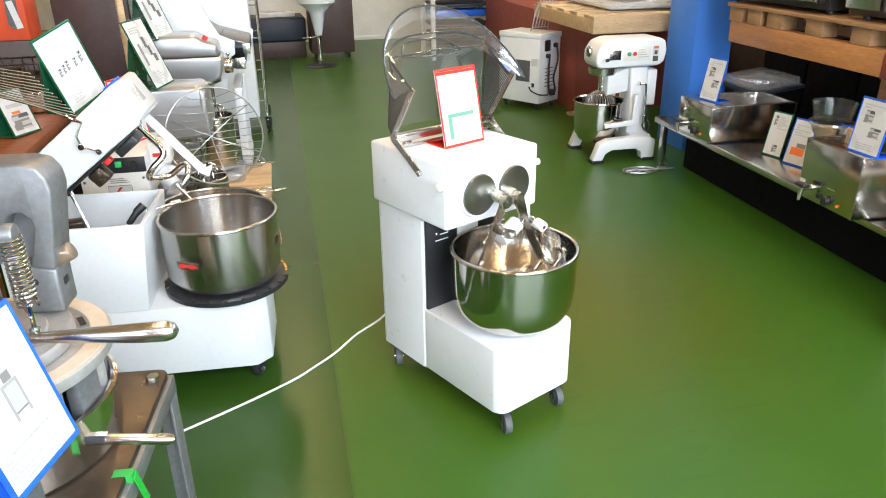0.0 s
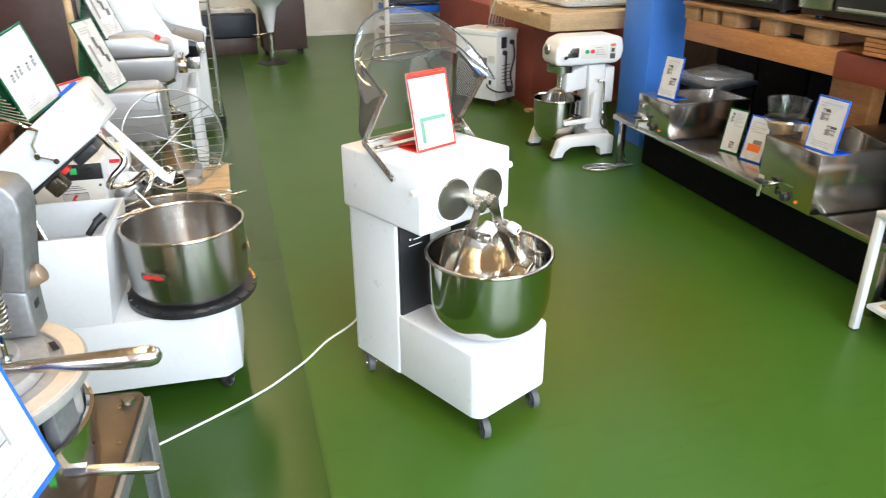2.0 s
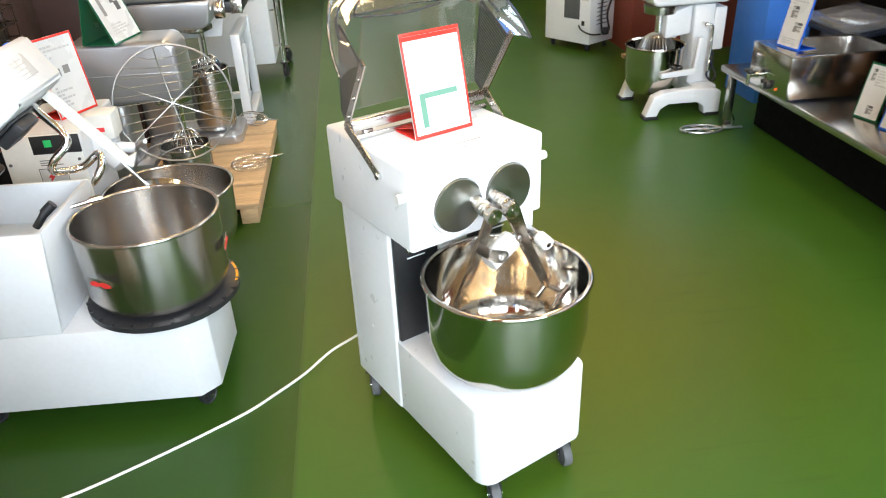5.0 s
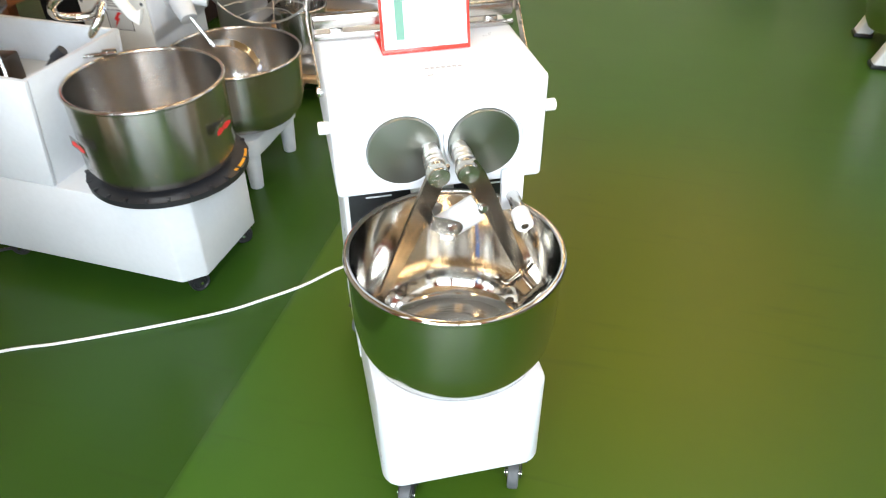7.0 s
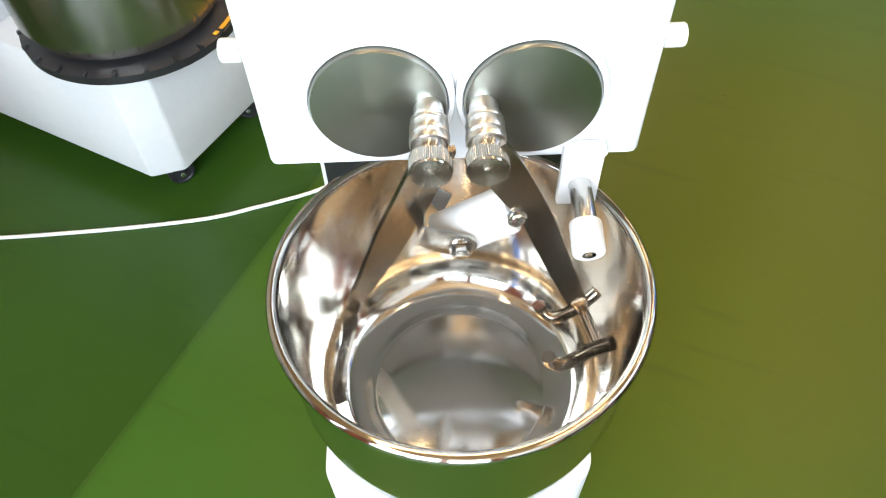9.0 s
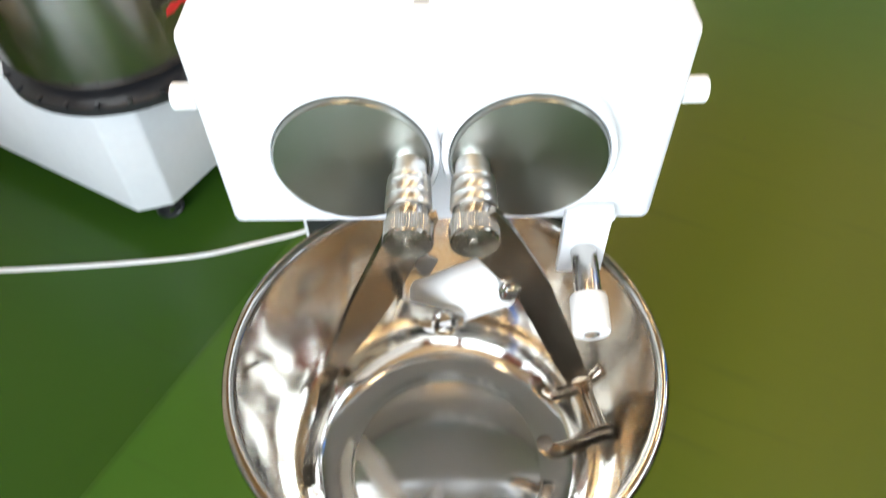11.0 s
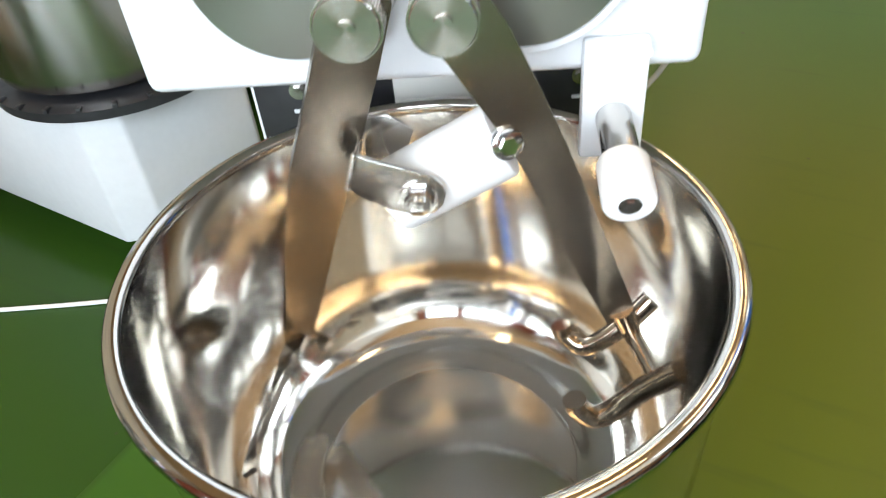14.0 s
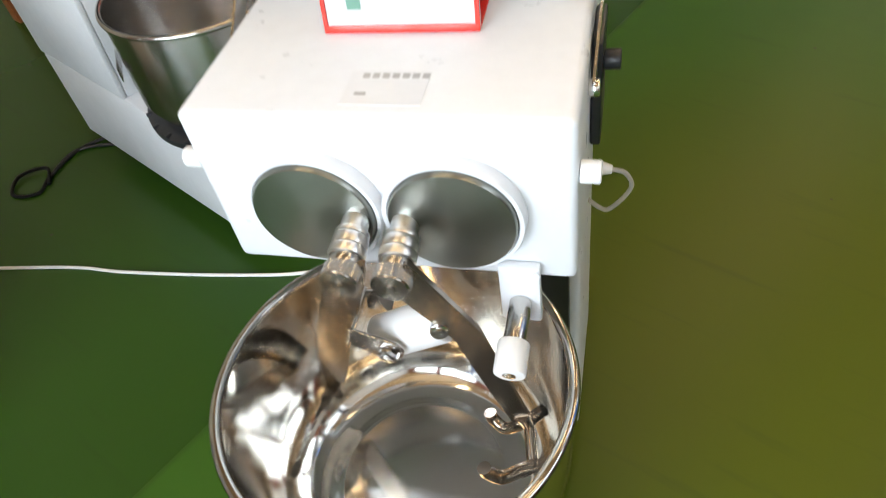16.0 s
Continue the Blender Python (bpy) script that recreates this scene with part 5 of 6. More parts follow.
# ---- dough divider on its steel table, beside the camera ----
dt = thing("steel_table", rp(-0.972, -0.817, 0, -5.3, 1.078), "steel table with a grey angle frame and green tape", "table")
part("tabletop", prism(rounded(-0.30, 0.256, -0.30, 0.275, 0.02, 4), 0.557, 0.570, "z", 0.002), DARKSTEEL, dt, "stained dark steel top plate")
part("angle_frame", [box(0.232, 0.264, -0.30, 0.274, 0.520, 0.5568, 0.003), box(-0.30, 0.2318, 0.246, 0.274, 0.520, 0.5568, 0.003), box(-0.30, 0.2318, -0.30, -0.27, 0.520, 0.5568, 0.003), box(-0.30, -0.27, -0.2698, 0.2458, 0.520, 0.5568, 0.003)], CAST, dt)
for x, y in ((0.243, 0.251), (0.243, -0.28), (-0.28, 0.251), (-0.28, -0.28)):
    part("leg", [box(x - 0.02, x + 0.02, y + 0.015, y + 0.02, 0.0, 0.5198, 0.001), box(x + 0.015, x + 0.02, y - 0.025, y + 0.0148, 0.0, 0.5198, 0.001)], CAST, dt)
part("bolt", cyl((0.234, 0.238, 0.5702), (0.234, 0.238, 0.579), 0.0135, 0.012, 6), BRUSHED, dt)
part("tape", box(0.235, 0.2665, -0.043, -0.025, 0.555, 0.5715, 0.0005), material("green tape", (0.02, 0.30, 0.05), 0.4), dt, "bright green adhesive tape")
part("tape_tail", moved(box(-0.001, 0.001, -0.008, 0.008, -0.09, 0, 0), pose(0.2680, -0.034, 0.565, 22, 0, 0)), material("green tape tail", (0.02, 0.42, 0.05), 0.4), dt)
dv = thing("dough_divider", rp(-0.924, -0.744, 0.6151, -5.3, 1.078), "cast metal hand dough divider with steel levers", "dough divider")
part("drum", lathe([(0, 0.0), (0.176, 0.0), (0.180, 0.004), (0.185, 0.09), (0.186, 0.096), (0.180, 0.098), (0.174, 0.094), (0.172, 0.05), (0, 0.05)], 96), MIRROR, dv, "polished steel drum")
for k in range(8):
    a = radians(45 * k + 10)
    part("pillar", cyl((0.155 * math.cos(a), 0.155 * math.sin(a), 0.0505), (0.155 * math.cos(a), 0.155 * math.sin(a), 0.1625), 0.016), CASTLIGHT, dv)
    a += radians(22)
    part("blade_block", moved(box(-0.012, 0.012, -0.028, 0.028, 0.0505, 0.1625, 0.003), Matrix.Rotation(a, 4, "Z") @ Matrix.Translation((0.158, 0, 0))), CAST, dv)
part("ring_plate", lathe([(0.09, 0.163), (0.191, 0.163), (0.193, 0.166), (0.193, 0.182), (0.189, 0.185), (0.158, 0.185), (0.155, 0.182), (0.09, 0.182)], 96, True), CASTLIGHT, dv, "machined cast ring")
part("rim_band", lathe([(0.160, 0.1852), (0.188, 0.1852), (0.188, 0.1862), (0.160, 0.1862)], 96, True), material("bare machined aluminium", (0.74, 0.64, 0.53), 0.45, 0.35, grain=60, vary=0.06), dv, "bare machined rim")
part("top_disc", lathe([(0, 0.183), (0.135, 0.183), (0.138, 0.187), (0.138, 0.200), (0.135, 0.204), (0.10, 0.204), (0.097, 0.209), (0, 0.209)], 96), CASTLIGHT, dv, "cast pressing disc")
for a in (-55, 30):
    part("slot", moved(box(-0.016, 0.016, -0.005, 0.005, 0.1855, 0.1866, 0), Matrix.Rotation(radians(a), 4, "Z") @ Matrix.Translation((0.149, 0, 0)) @ Matrix.Rotation(radians(90), 4, "Z")), BLACK, dv)
ARCH = Matrix.Translation((-0.022, 0, -0.022))
part("arch", moved(prism([(-0.06, 0.492), (0.12, 0.492), (0.143, 0.486), (0.155, 0.468), (0.158, 0.445), (0.136, 0.3115), (0.099, 0.3185), (0.118, 0.385), (0.116, 0.401), (0.106, 0.412), (0.092, 0.413), (0.080, 0.405), (0.073, 0.389), (0.057, 0.3265), (0.0, 0.33), (-0.06, 0.33)], 0.06, 0.135, "y", 0.005, 3), ARCH), CAST, dv, "grey cast iron arch")
part("recess", moved(prism([(0.0572, 0.327), (0.0985, 0.319), (0.1185, 0.388), (0.106, 0.414), (0.092, 0.415), (0.072, 0.391)], 0.100, 0.13, "y", 0.0), ARCH), CAST, dv)
part("arch_foot", prism([(0.045, 0.2093), (0.112, 0.2093), (0.112, 0.245), (0.113, 0.289), (0.076, 0.296), (0.040, 0.294), (0.035, 0.27)], 0.066, 0.130, "y", 0.006, 3), CAST, dv, "cast iron clevis")
part("stud", cyl((0.075, 0.0662, 0.268), (0.075, 0.062, 0.268), 0.0065, seg=20, edge=0.001), DARKSTEEL, dv)
part("slot_hole", box(0.1115, 0.1145, 0.085, 0.102, 0.252, 0.264, 0.0005), BLACK, dv)
part("arch_pin", cyl((0.095, 0.095, 0.292), (0.133, 0.095, 0.311), 0.0155, edge=0.003), material("bronze pin", (0.33, 0.25, 0.18), 0.4, 0.7), dv, "bronze pin")
part("lug", [cyl((0.055, -0.03, 0.392), (0.112, -0.03, 0.392), 0.016, edge=0.004)], CAST, dv)
spr = [(0.102 + 0.0150 * math.cos(a), -0.03 + 0.0150 * math.sin(a), 0.273 + a * 0.00112) for a in [k * 0.35 for k in range(300)]]
part("spring", tube(spr, 0.0023, 7), BRUSHED, dv, "bright coil spring")
part("spring_hook", [tube([(0.102, -0.03, 0.2095), (0.102, -0.03, 0.279)], 0.004, 8), cyl((0.102, -0.03, 0.2045), (0.102, -0.03, 0.232), 0.009)], CHROME, dv)
part("post", cyl((0.06, -0.05, 0.2095), (0.06, -0.05, 0.42), 0.017), BRUSHED, dv)
part("upper_lever", tube([(0.02, -0.05, 0.228), (0.08, -0.06, 0.233), (0.12, -0.062, 0.233), (0.27, -0.062, 0.2295), (0.308, -0.062, 0.2295), (0.320, -0.062, 0.2295), (0.325, -0.062, 0.2295)], [0.009, 0.009, 0.0085, 0.016, 0.0165, 0.012, 0.004], 20), BRUSHED, dv, "polished tapered steel lever")
part("lower_lever", [cyl((0.160, -0.082, 0.054), (0.192, -0.082, 0.0525), 0.011, seg=6), tube([(0.17, -0.082, 0.0535), (0.285, -0.082, 0.041), (0.295, -0.082, 0.040)], [0.0085, 0.0095, 0.006], 16)], BRUSHED, dv, "short steel lever")
MIDINK = material("mid grey ink", (0.31, 0.31, 0.30), 0.6)
DVD = [(MIDINK, -0.06, 0.16, 0.575, 0.595), (MIDINK, -0.06, -0.03, 0.36, 0.575), (MIDINK, 0.13, 0.16, 0.36, 0.575), (INK, -0.03, 0.13, 0.40, 0.412), (PALEINK, -0.02, 0.12, 0.42, 0.57), (INK, 0.0, 0.11, 0.60, 0.66), (PALEINK, 0.02, 0.09, 0.66, 0.74), (PALEINK, 0.11, 0.20, 0.67, 0.68)] + text_rows(-0.4, 0.3, 0.05, 0.26, 7, PALEINK, 11)
block = thing("steel_box", rp(-0.825, -1.042, 0.6151, -16.3, 1.078), "small grey steel box on the table", "box")
part("box", box(-0.04, 0.025, -0.055, 0.05, 0, 0.1155, 0.003), CAST, block)
sign(rp(-0.767, -0.999, 0.7400, 73.7, 1.078), BLUEAC, 0.150, 0.231, 14, "blue acrylic easel with a machine drawing", DVD)
bag = thing("paper_bag", rp(-1.03, -0.425, 0, -3, 0.962), "crumpled cream paper sack under the steel table", "paper sack")
bbm = box(-0.20, 0.14, -0.15, 0.13, 0.0, 0.28, 0.05, 3)
bmesh.ops.subdivide_edges(bbm, edges=bbm.edges[:], cuts=3, use_grid_fill=True)
for v_ in bbm.verts:
    n_ = noise.noise_vector(v_.co * 9) * 0.028
    v_.co += Vector((n_.x, n_.y, n_.z if v_.co.z > 0.02 else 0))
    v_.co.z = max(v_.co.z, 0)
part("loose_end", moved(box(-0.05, 0.07, -0.05, 0.06, 0, 0.09, 0.03, 4), pose(0.195, 0.06, 0.0, 0, 0, 24)), PAPER, bag, "folded white end of the sack")
part("sack", bbm, material("cream kraft paper", (0.62, 0.56, 0.46), 0.8, grain=14, vary=0.05, bump=0.5, bump_scale=25), bag)

# ---- right: steel bench with water baths and signs ----
bn = thing("steel_bench", rp(1.973, 1.202, 0, -0.6, 1.016), "low stainless steel bench along the aisle", "bench")
part("benchtop", box(0.0, 0.62, -1.14, 1.137, 0.295, 0.328, 0.004), BRUSHED, bn, "brushed stainless steel top")
for x in (0.03, 0.58):
    for y in (-1.06, 1.05):
        part("leg", box(x - 0.018, x + 0.018, y - 0.018, y + 0.018, 0.0, 0.2945, 0.003), BRUSHED, bn)
# added sheet: paints the dark of the open space below the bench
part("shade_panel", box(0.20, 0.212, -1.07, 1.06, 0.0, 0.2945, 0.002), SHADEBLACK, bn, "added black panel standing in for the shade under the bench")
part("stretcher", box(0.565, 0.595, -1.04, 1.03, 0.08, 0.11, 0.003), BRUSHED, bn)


def water_bath(m, wide, deep, high, label):
    t = thing("water_bath", m, label, "water bath", "water baths")
    sides = [box(0, 0.004, -wide / 2, wide / 2, 0.012, high, 0.001), box(deep - 0.004, deep, -wide / 2, wide / 2, 0.012, high, 0.001),
             box(0.0042, deep - 0.0042, -wide / 2, -wide / 2 + 0.004, 0.012, high, 0.001), box(0.0042, deep - 0.0042, wide / 2 - 0.004, wide / 2, 0.012, high, 0.001)]
    for nm, sd in zip(("front_panel", "rear_panel", "side_panel", "side_panel"), sides):
        part(nm, sd, BATHSTEEL, t)
    i = 0.022
    lip = [box(0, deep, -wide / 2, -wide / 2 + i, high + 0.0002, high + 0.004, 0.001), box(0, deep, wide / 2 - i, wide / 2, high + 0.0002, high + 0.004, 0.001),
           box(0, i * 4.2, -wide / 2 + i, wide / 2 - i, high + 0.0002, high + 0.004, 0.001), box(deep - i, deep, -wide / 2 + i, wide / 2 - i, high + 0.0002, high + 0.004, 0.001)]
    for sd in lip:
        part("rim", sd, BRUSHED, t)
    out = rounded(i * 4.2, deep - i, -wide / 2 + i, wide / 2 - i, 0.04, 6)
    bm = bmesh.new()
    top = [bm.verts.new((x, y, high)) for x, y in out]
    low = [bm.verts.new((x, y, high - 0.15)) for x, y in rounded(i * 4.2 + 0.012, deep - i - 0.012, -wide / 2 + i + 0.012, wide / 2 - i - 0.012, 0.05, 6)]
    for k in range(len(top)):
        j = (k + 1) % len(top)
        bm.faces.new((top[k], top[j], low[j], low[k]))
    bm.faces.new(low)
    bmesh.ops.recalc_face_normals(bm, faces=bm.faces[:])
    bmesh.ops.reverse_faces(bm, faces=bm.faces[:])
    part("basin", bm, BRUSHED, t, "steel basin with round corners")
    tap = part("tap", [cyl((-0.0005, wide * 0.30, 0.062), (-0.040, wide * 0.30, 0.062), 0.011), cyl((-0.038, wide * 0.30, 0.070), (-0.042, wide * 0.30, 0.010), 0.0105, 0.008), cyl((-0.003, wide * 0.30, 0.062), (-0.0005, wide * 0.30, 0.062), 0.016)], CHROME, t, "chromed drain tap")
    part("tap_handle", moved(box(-0.056, -0.02, -0.03, 0.03, 0.071, 0.088, 0.006), pose(0, wide * 0.30, 0)), BLACK, tap)
    part("thermostat", [cyl((-0.0005, -wide * 0.06, 0.045), (-0.022, -wide * 0.06, 0.045), 0.021, 0.018, edge=0.003), box(-0.028, -0.0221, -wide * 0.06 - 0.003, -wide * 0.06 + 0.003, 0.028, 0.062, 0.001)], BLACK, t, "black thermostat dial")
    part("switch", [cyl((-0.0005, wide * 0.10, 0.048), (-0.008, wide * 0.10, 0.048), 0.011)], BLACK, t)
    part("pilot_lamp", cyl((-0.0005, -wide * 0.24, 0.04), (-0.006, -wide * 0.24, 0.04), 0.006, seg=16), glow("orange pilot lens", (0.8, 0.12, 0.02), 0.4), t, "orange pilot lamp")
    part("rating_label", box(-0.0015, -0.0003, wide * 0.40, wide * 0.49, 0.04, 0.09, 0), PAPER, t)
    for k in range(4):
        part("print", box(-0.0012, -0.0003, -0.05 + k * 0.012, -0.041 + k * 0.012, 0.095, 0.10, 0), INK, t)
    for x in (0.03, deep - 0.03):
        for y in (-wide / 2 + 0.03, wide / 2 - 0.03):
            part("foot", cyl((x, y, 0), (x, y, 0.0118), 0.012, seg=16), BLACK, t)
    return t


water_bath(rp(1.951, 1.825, 0.3336, -0.3, 1.017), 0.345, 0.52, 0.205, "stainless steel water bath with a drain tap")
water_bath(rp(1.875, 0.595, 0.3323, -0.9, 1.013), 0.345, 0.54, 0.27, "deep stainless steel water bath with tap and dial")
BD = text_rows(-0.36, 0.36, 0.8, 0.9, 2, PALEINK, 21) + picture(-0.28, 0.02, 0.56, 0.78, 31) + picture(-0.02, 0.34, 0.32, 0.50, 32) + text_rows(-0.3, 0.25, 0.08, 0.2, 3, PALEINK, 22)
sign(rp(2.015, 1.815, 0.5471, -79.3, 1.018), BLUEAC, 0.145, 0.238, 11, "blue acrylic easel with pictures of a water bath", BD, strut=0.12)
sign(rp(1.905, 0.474, 0.6104, -87.0, 1.013), BLUEAC, 0.157, 0.222, 8, "blue acrylic easel with pictures of a water bath", BD, strut=0.12)
sign(rp(2.151, 1.360, 0.3347, -75.6, 1.019), GREENAC, 0.118, 0.233, 12, "green acrylic easel with machine pictures", text_rows(-0.1, 0.36, 0.6, 0.9, 6, PALEINK, 23) + picture(-0.34, -0.16, 0.68, 0.9, 33) + picture(-0.1, 0.2, 0.1, 0.26, 34), strut=0.12)
sign(rp(2.154, 1.183, 0.3346, -75.7, 1.019), BLUEAC, 0.128, 0.234, 14, "blue acrylic easel with an orange picture", text_rows(-0.36, 0.3, 0.62, 0.88, 5, PALEINK, 24) + [(ORANGEINK, -0.3, 0.3, 0.22, 0.38), (INK, -0.1, 0.3, 0.385, 0.48)], strut=0.12)
sign(rp(2.263, 1.030, 0.3351, -72.7, 1.020), BLUEAC, 0.128, 0.234, 14, "blue acrylic easel behind the water bath", text_rows(-0.36, 0.3, 0.3, 0.88, 9, PALEINK, 25), strut=0.12)
cb = thing("chopping_board", rp(2.033, 0.677, 0.4606, -0.9, 1.016), "wooden board standing in the water bath", "board")
part("board", box(-0.012, 0.012, -0.035, 0.035, 0, 0.19, 0.004), PINE, cb)
gb = thing("glass_dish", rp(2.31, 1.150, 0.3355, -0.6, 1.023), "round glass dish with a steel base on the bench", "dish")
part("dish", lathe([(0, 0.225), (0.075, 0.225), (0.090, 0.235), (0.102, 0.318), (0.098, 0.318), (0.086, 0.239), (0.073, 0.230), (0, 0.230)], 56), clear_plastic("dish glass", (0.92, 0.94, 0.93), 0.02, 0.02), gb)
part("pedestal", lathe([(0, 0), (0.095, 0), (0.10, 0.01), (0.10, 0.205), (0.108, 0.216), (0.106, 0.224), (0, 0.224)], 48), BRUSHED, gb)
bagp = thing("plastic_bag", rp(2.241, 1.231, 0.3351, -0.6, 1.020), "crumpled clear plastic bag between the signs", "plastic bag")
pb = lathe([(0, 0), (0.05, 0.0), (0.07, 0.05), (0.055, 0.11), (0.02, 0.15), (0, 0.16)], 24)
for v_ in pb.verts:
    v_.co += noise.noise_vector(v_.co * 30) * 0.016 * (1 if v_.co.z > 0.004 else 0)
    v_.co.z = max(v_.co.z, 0)
part("film", pb, WRAP, bagp)
sl = thing("bath_cover", rp(2.283, 0.364, 0.6238, -1.1, 1.019), "steel cover resting on the deep water bath", "cover")
part("sheet", moved(box(-0.14, 0.14, -0.20, 0.10, -0.002, 0.002, 0.001), pose(0.0, 0.10, 0.035, 8, 0, 0)), BRUSHED, sl)
part("knob", cyl((0, 0.1, 0.037), (0, 0.1, 0.06), 0.012, edge=0.003), CHROME, sl)
tl = thing("covered_tank", rp(2.66, 2.26, 0.5147, -0.4, 1.029), "dark tank with a clear cover behind the water bath", "tank")
part("slab", moved(box(-0.16, 0.16, -0.22, 0.22, 0, 0.02, 0.004), pose(0, 0, 0, 0, -8, 0)), NAVY, tl)
part("cover", moved(box(-0.15, 0.15, -0.2, 0.2, 0.0205, 0.07, 0.02), pose(0, 0, 0, 0, -8, 0)), WRAP, tl)
part("stand", box(-0.15, -0.07, -0.18, 0.05, -0.1715, -0.026, 0.004), BLACK, tl)

# white side table at the end of the bench
wt = thing("side_table", rp(1.838, 0.068, 0, -1.2, 1.010), "white metal side table with a lower shelf", "table")
part("tabletop", box(-0.005, 0.50, -0.60, 0.0, 0.475, 0.50, 0.006), WHITE, wt)
part("shelf", box(0.03, 0.47, -0.57, -0.03, 0.10, 0.118, 0.003), WHITE, wt)
part("shelf_board", box(0.06, 0.44, -0.54, -0.06, 0.1182, 0.124, 0.002), PINE, wt, "pale wooden shelf board")
for x, y in ((0.012, -0.015), (0.485, -0.015), (0.012, -0.585), (0.485, -0.585)):
    part("leg", box(x - 0.014, x + 0.014, y - 0.014, y + 0.014, 0.006, 0.4748, 0.002), WHITE, wt)
    part("foot", box(x - 0.013, x + 0.013, y - 0.013, y + 0.013, 0.0, 0.0058, 0.001), BLACK, wt)

# ---- timber rack behind the bench, with ovens on pallets ----
rk = thing("timber_rack", rp(2.20, 0.575, 0, -1.0, 1.019), "heavy orange timber rack carrying pallets and ovens", "rack")
part("front_beam", box(0, 0.06, 0.2205, 1.42, 0.832, 0.948, 0.006), BEAM, rk, "varnished orange beam")
part("red_beam", box(0, 0.06, -1.9, 0.2200, 0.826, 0.940, 0.006), REDBOARD, rk, "red-brown stained beam")
part("rear_beam", box(0.75, 0.81, -1.9, 1.66, 0.832, 0.948, 0.006), BEAM, rk)
for y in (0.36, -1.75):
    for x in (0.255, 0.67):
        part("post", box(x, x + 0.078, y - 0.13, y + 0.13, 0.3300 if x < 0.3 and y > 0 else 0, 0.8315, 0.006), BEAM, rk, "orange timber post")
    part("cross_beam", box(0.0605, 0.7495, y - 0.05, y + 0.05, 0.8320, 0.94, 0.005), BEAM, rk)
pl = thing("pallet", rp(2.20, 0.575, 0.9662, -1.0, 1.019), "rough wooden pallet lying on the rack beams", "pallet", "pallets")
rnd = random.Random(4)
OLDPINE = material("weathered pallet wood", (0.34, 0.19, 0.09), 0.7, grain=26, vary=0.16, stain=3, stains=0.18, stretch=(9, 1, 9), bump=0.2, bump_scale=60)
for x in (0.0, 0.36, 0.70):
    for y in (1.38, 1.20, 1.02, 0.70, 0.38, -0.1, -0.6, -1.1, -1.6):
        part("block", box(x, x + 0.09, y - 0.06 - rnd.random() * 0.03, y + 0.06, 0.0, 0.078, 0.004), OLDPINE, pl)
for k in range(6):
    part("deck_board", box(-0.02 + k * 0.145, 0.10 + k * 0.145, -1.75, 1.44, 0.0785, 0.098, 0.003), OLDPINE, pl)
st = thing("plywood_stack", rp(2.181, 0.205, 0.9662, -1.1, 1.018), "stack of thin brown boards on the rack beam", "board stack")
for k in range(4):
    part("sheet", box(-0.012 + 0.004 * (k % 2), 0.0015 + 0.004 * (k % 2) - 0.004, -0.6, 0.42, 0.004 + k * 0.018, 0.019 + k * 0.018, 0.001), BEAM, st)
for y0, wd in ((0.62, 0.92), (-0.36, 0.92), (-1.34, 0.92)):
    ov = thing("oven", rp(2.225, 0.575 + y0 * 1.08, 1.0666, -0.5, 1.019), "black and steel countertop oven on the pallet", "oven", "ovens")
    part("body", box(0.02, 0.65, 0.0, wd, 0.02, 0.60, 0.008), BLACK, ov)
    part("door", box(-0.012, 0.0198, 0.03, wd * 0.74, 0.05, 0.57, 0.006), BLACK, ov, "dark glass oven door")
    part("trim", box(-0.016, -0.0122, 0.05, wd * 0.74 - 0.02, 0.055, 0.075, 0.002), BRUSHED, ov)
    part("handle", [cyl((-0.05, 0.1, 0.52), (-0.05, wd * 0.66, 0.52), 0.012), cyl((-0.05, 0.12, 0.52), (-0.0125, 0.12, 0.52), 0.008), cyl((-0.05, wd * 0.64, 0.52), (-0.0125, wd * 0.64, 0.52), 0.008)], CHROME, ov)
    part("control_panel", box(-0.01, 0.0198, wd * 0.76, wd - 0.01, 0.05, 0.57, 0.004), BRUSHED, ov)
    for z in (0.15, 0.3, 0.45):
        part("dial", cyl((-0.0102, wd * 0.87, z), (-0.03, wd * 0.87, z), 0.02, 0.017), BLACK, ov)
    for y in (0.06, wd - 0.06):
        part("foot", cyl((0.08, y, 0), (0.08, y, 0.0195), 0.02), BLACK, ov)
        part("foot", cyl((0.58, y, 0), (0.58, y, 0.0195), 0.02), BLACK, ov)
dk = thing("dark_crates", rp(2.938, 1.121, 0, -0.7, 1.032), "plastic crates under the rack, coloured near-black for its shade", "crates")
for k in range(6):
    # the shade under the rack is put into the crates' colour
    part("crate", box(0.02, 0.42, -1.2 + k * 0.46, -0.76 + k * 0.46, 0, 0.74 + 0.03 * (k % 2), 0.01), SHADEBLACK, dk)

# blue column
setting("column_blue", box(2.363, 2.643, 2.619, 2.989, 0, CEIL - 0.001, 0.004), BLUEPAINT, ORIGIN, "square column painted bright blue", "column")


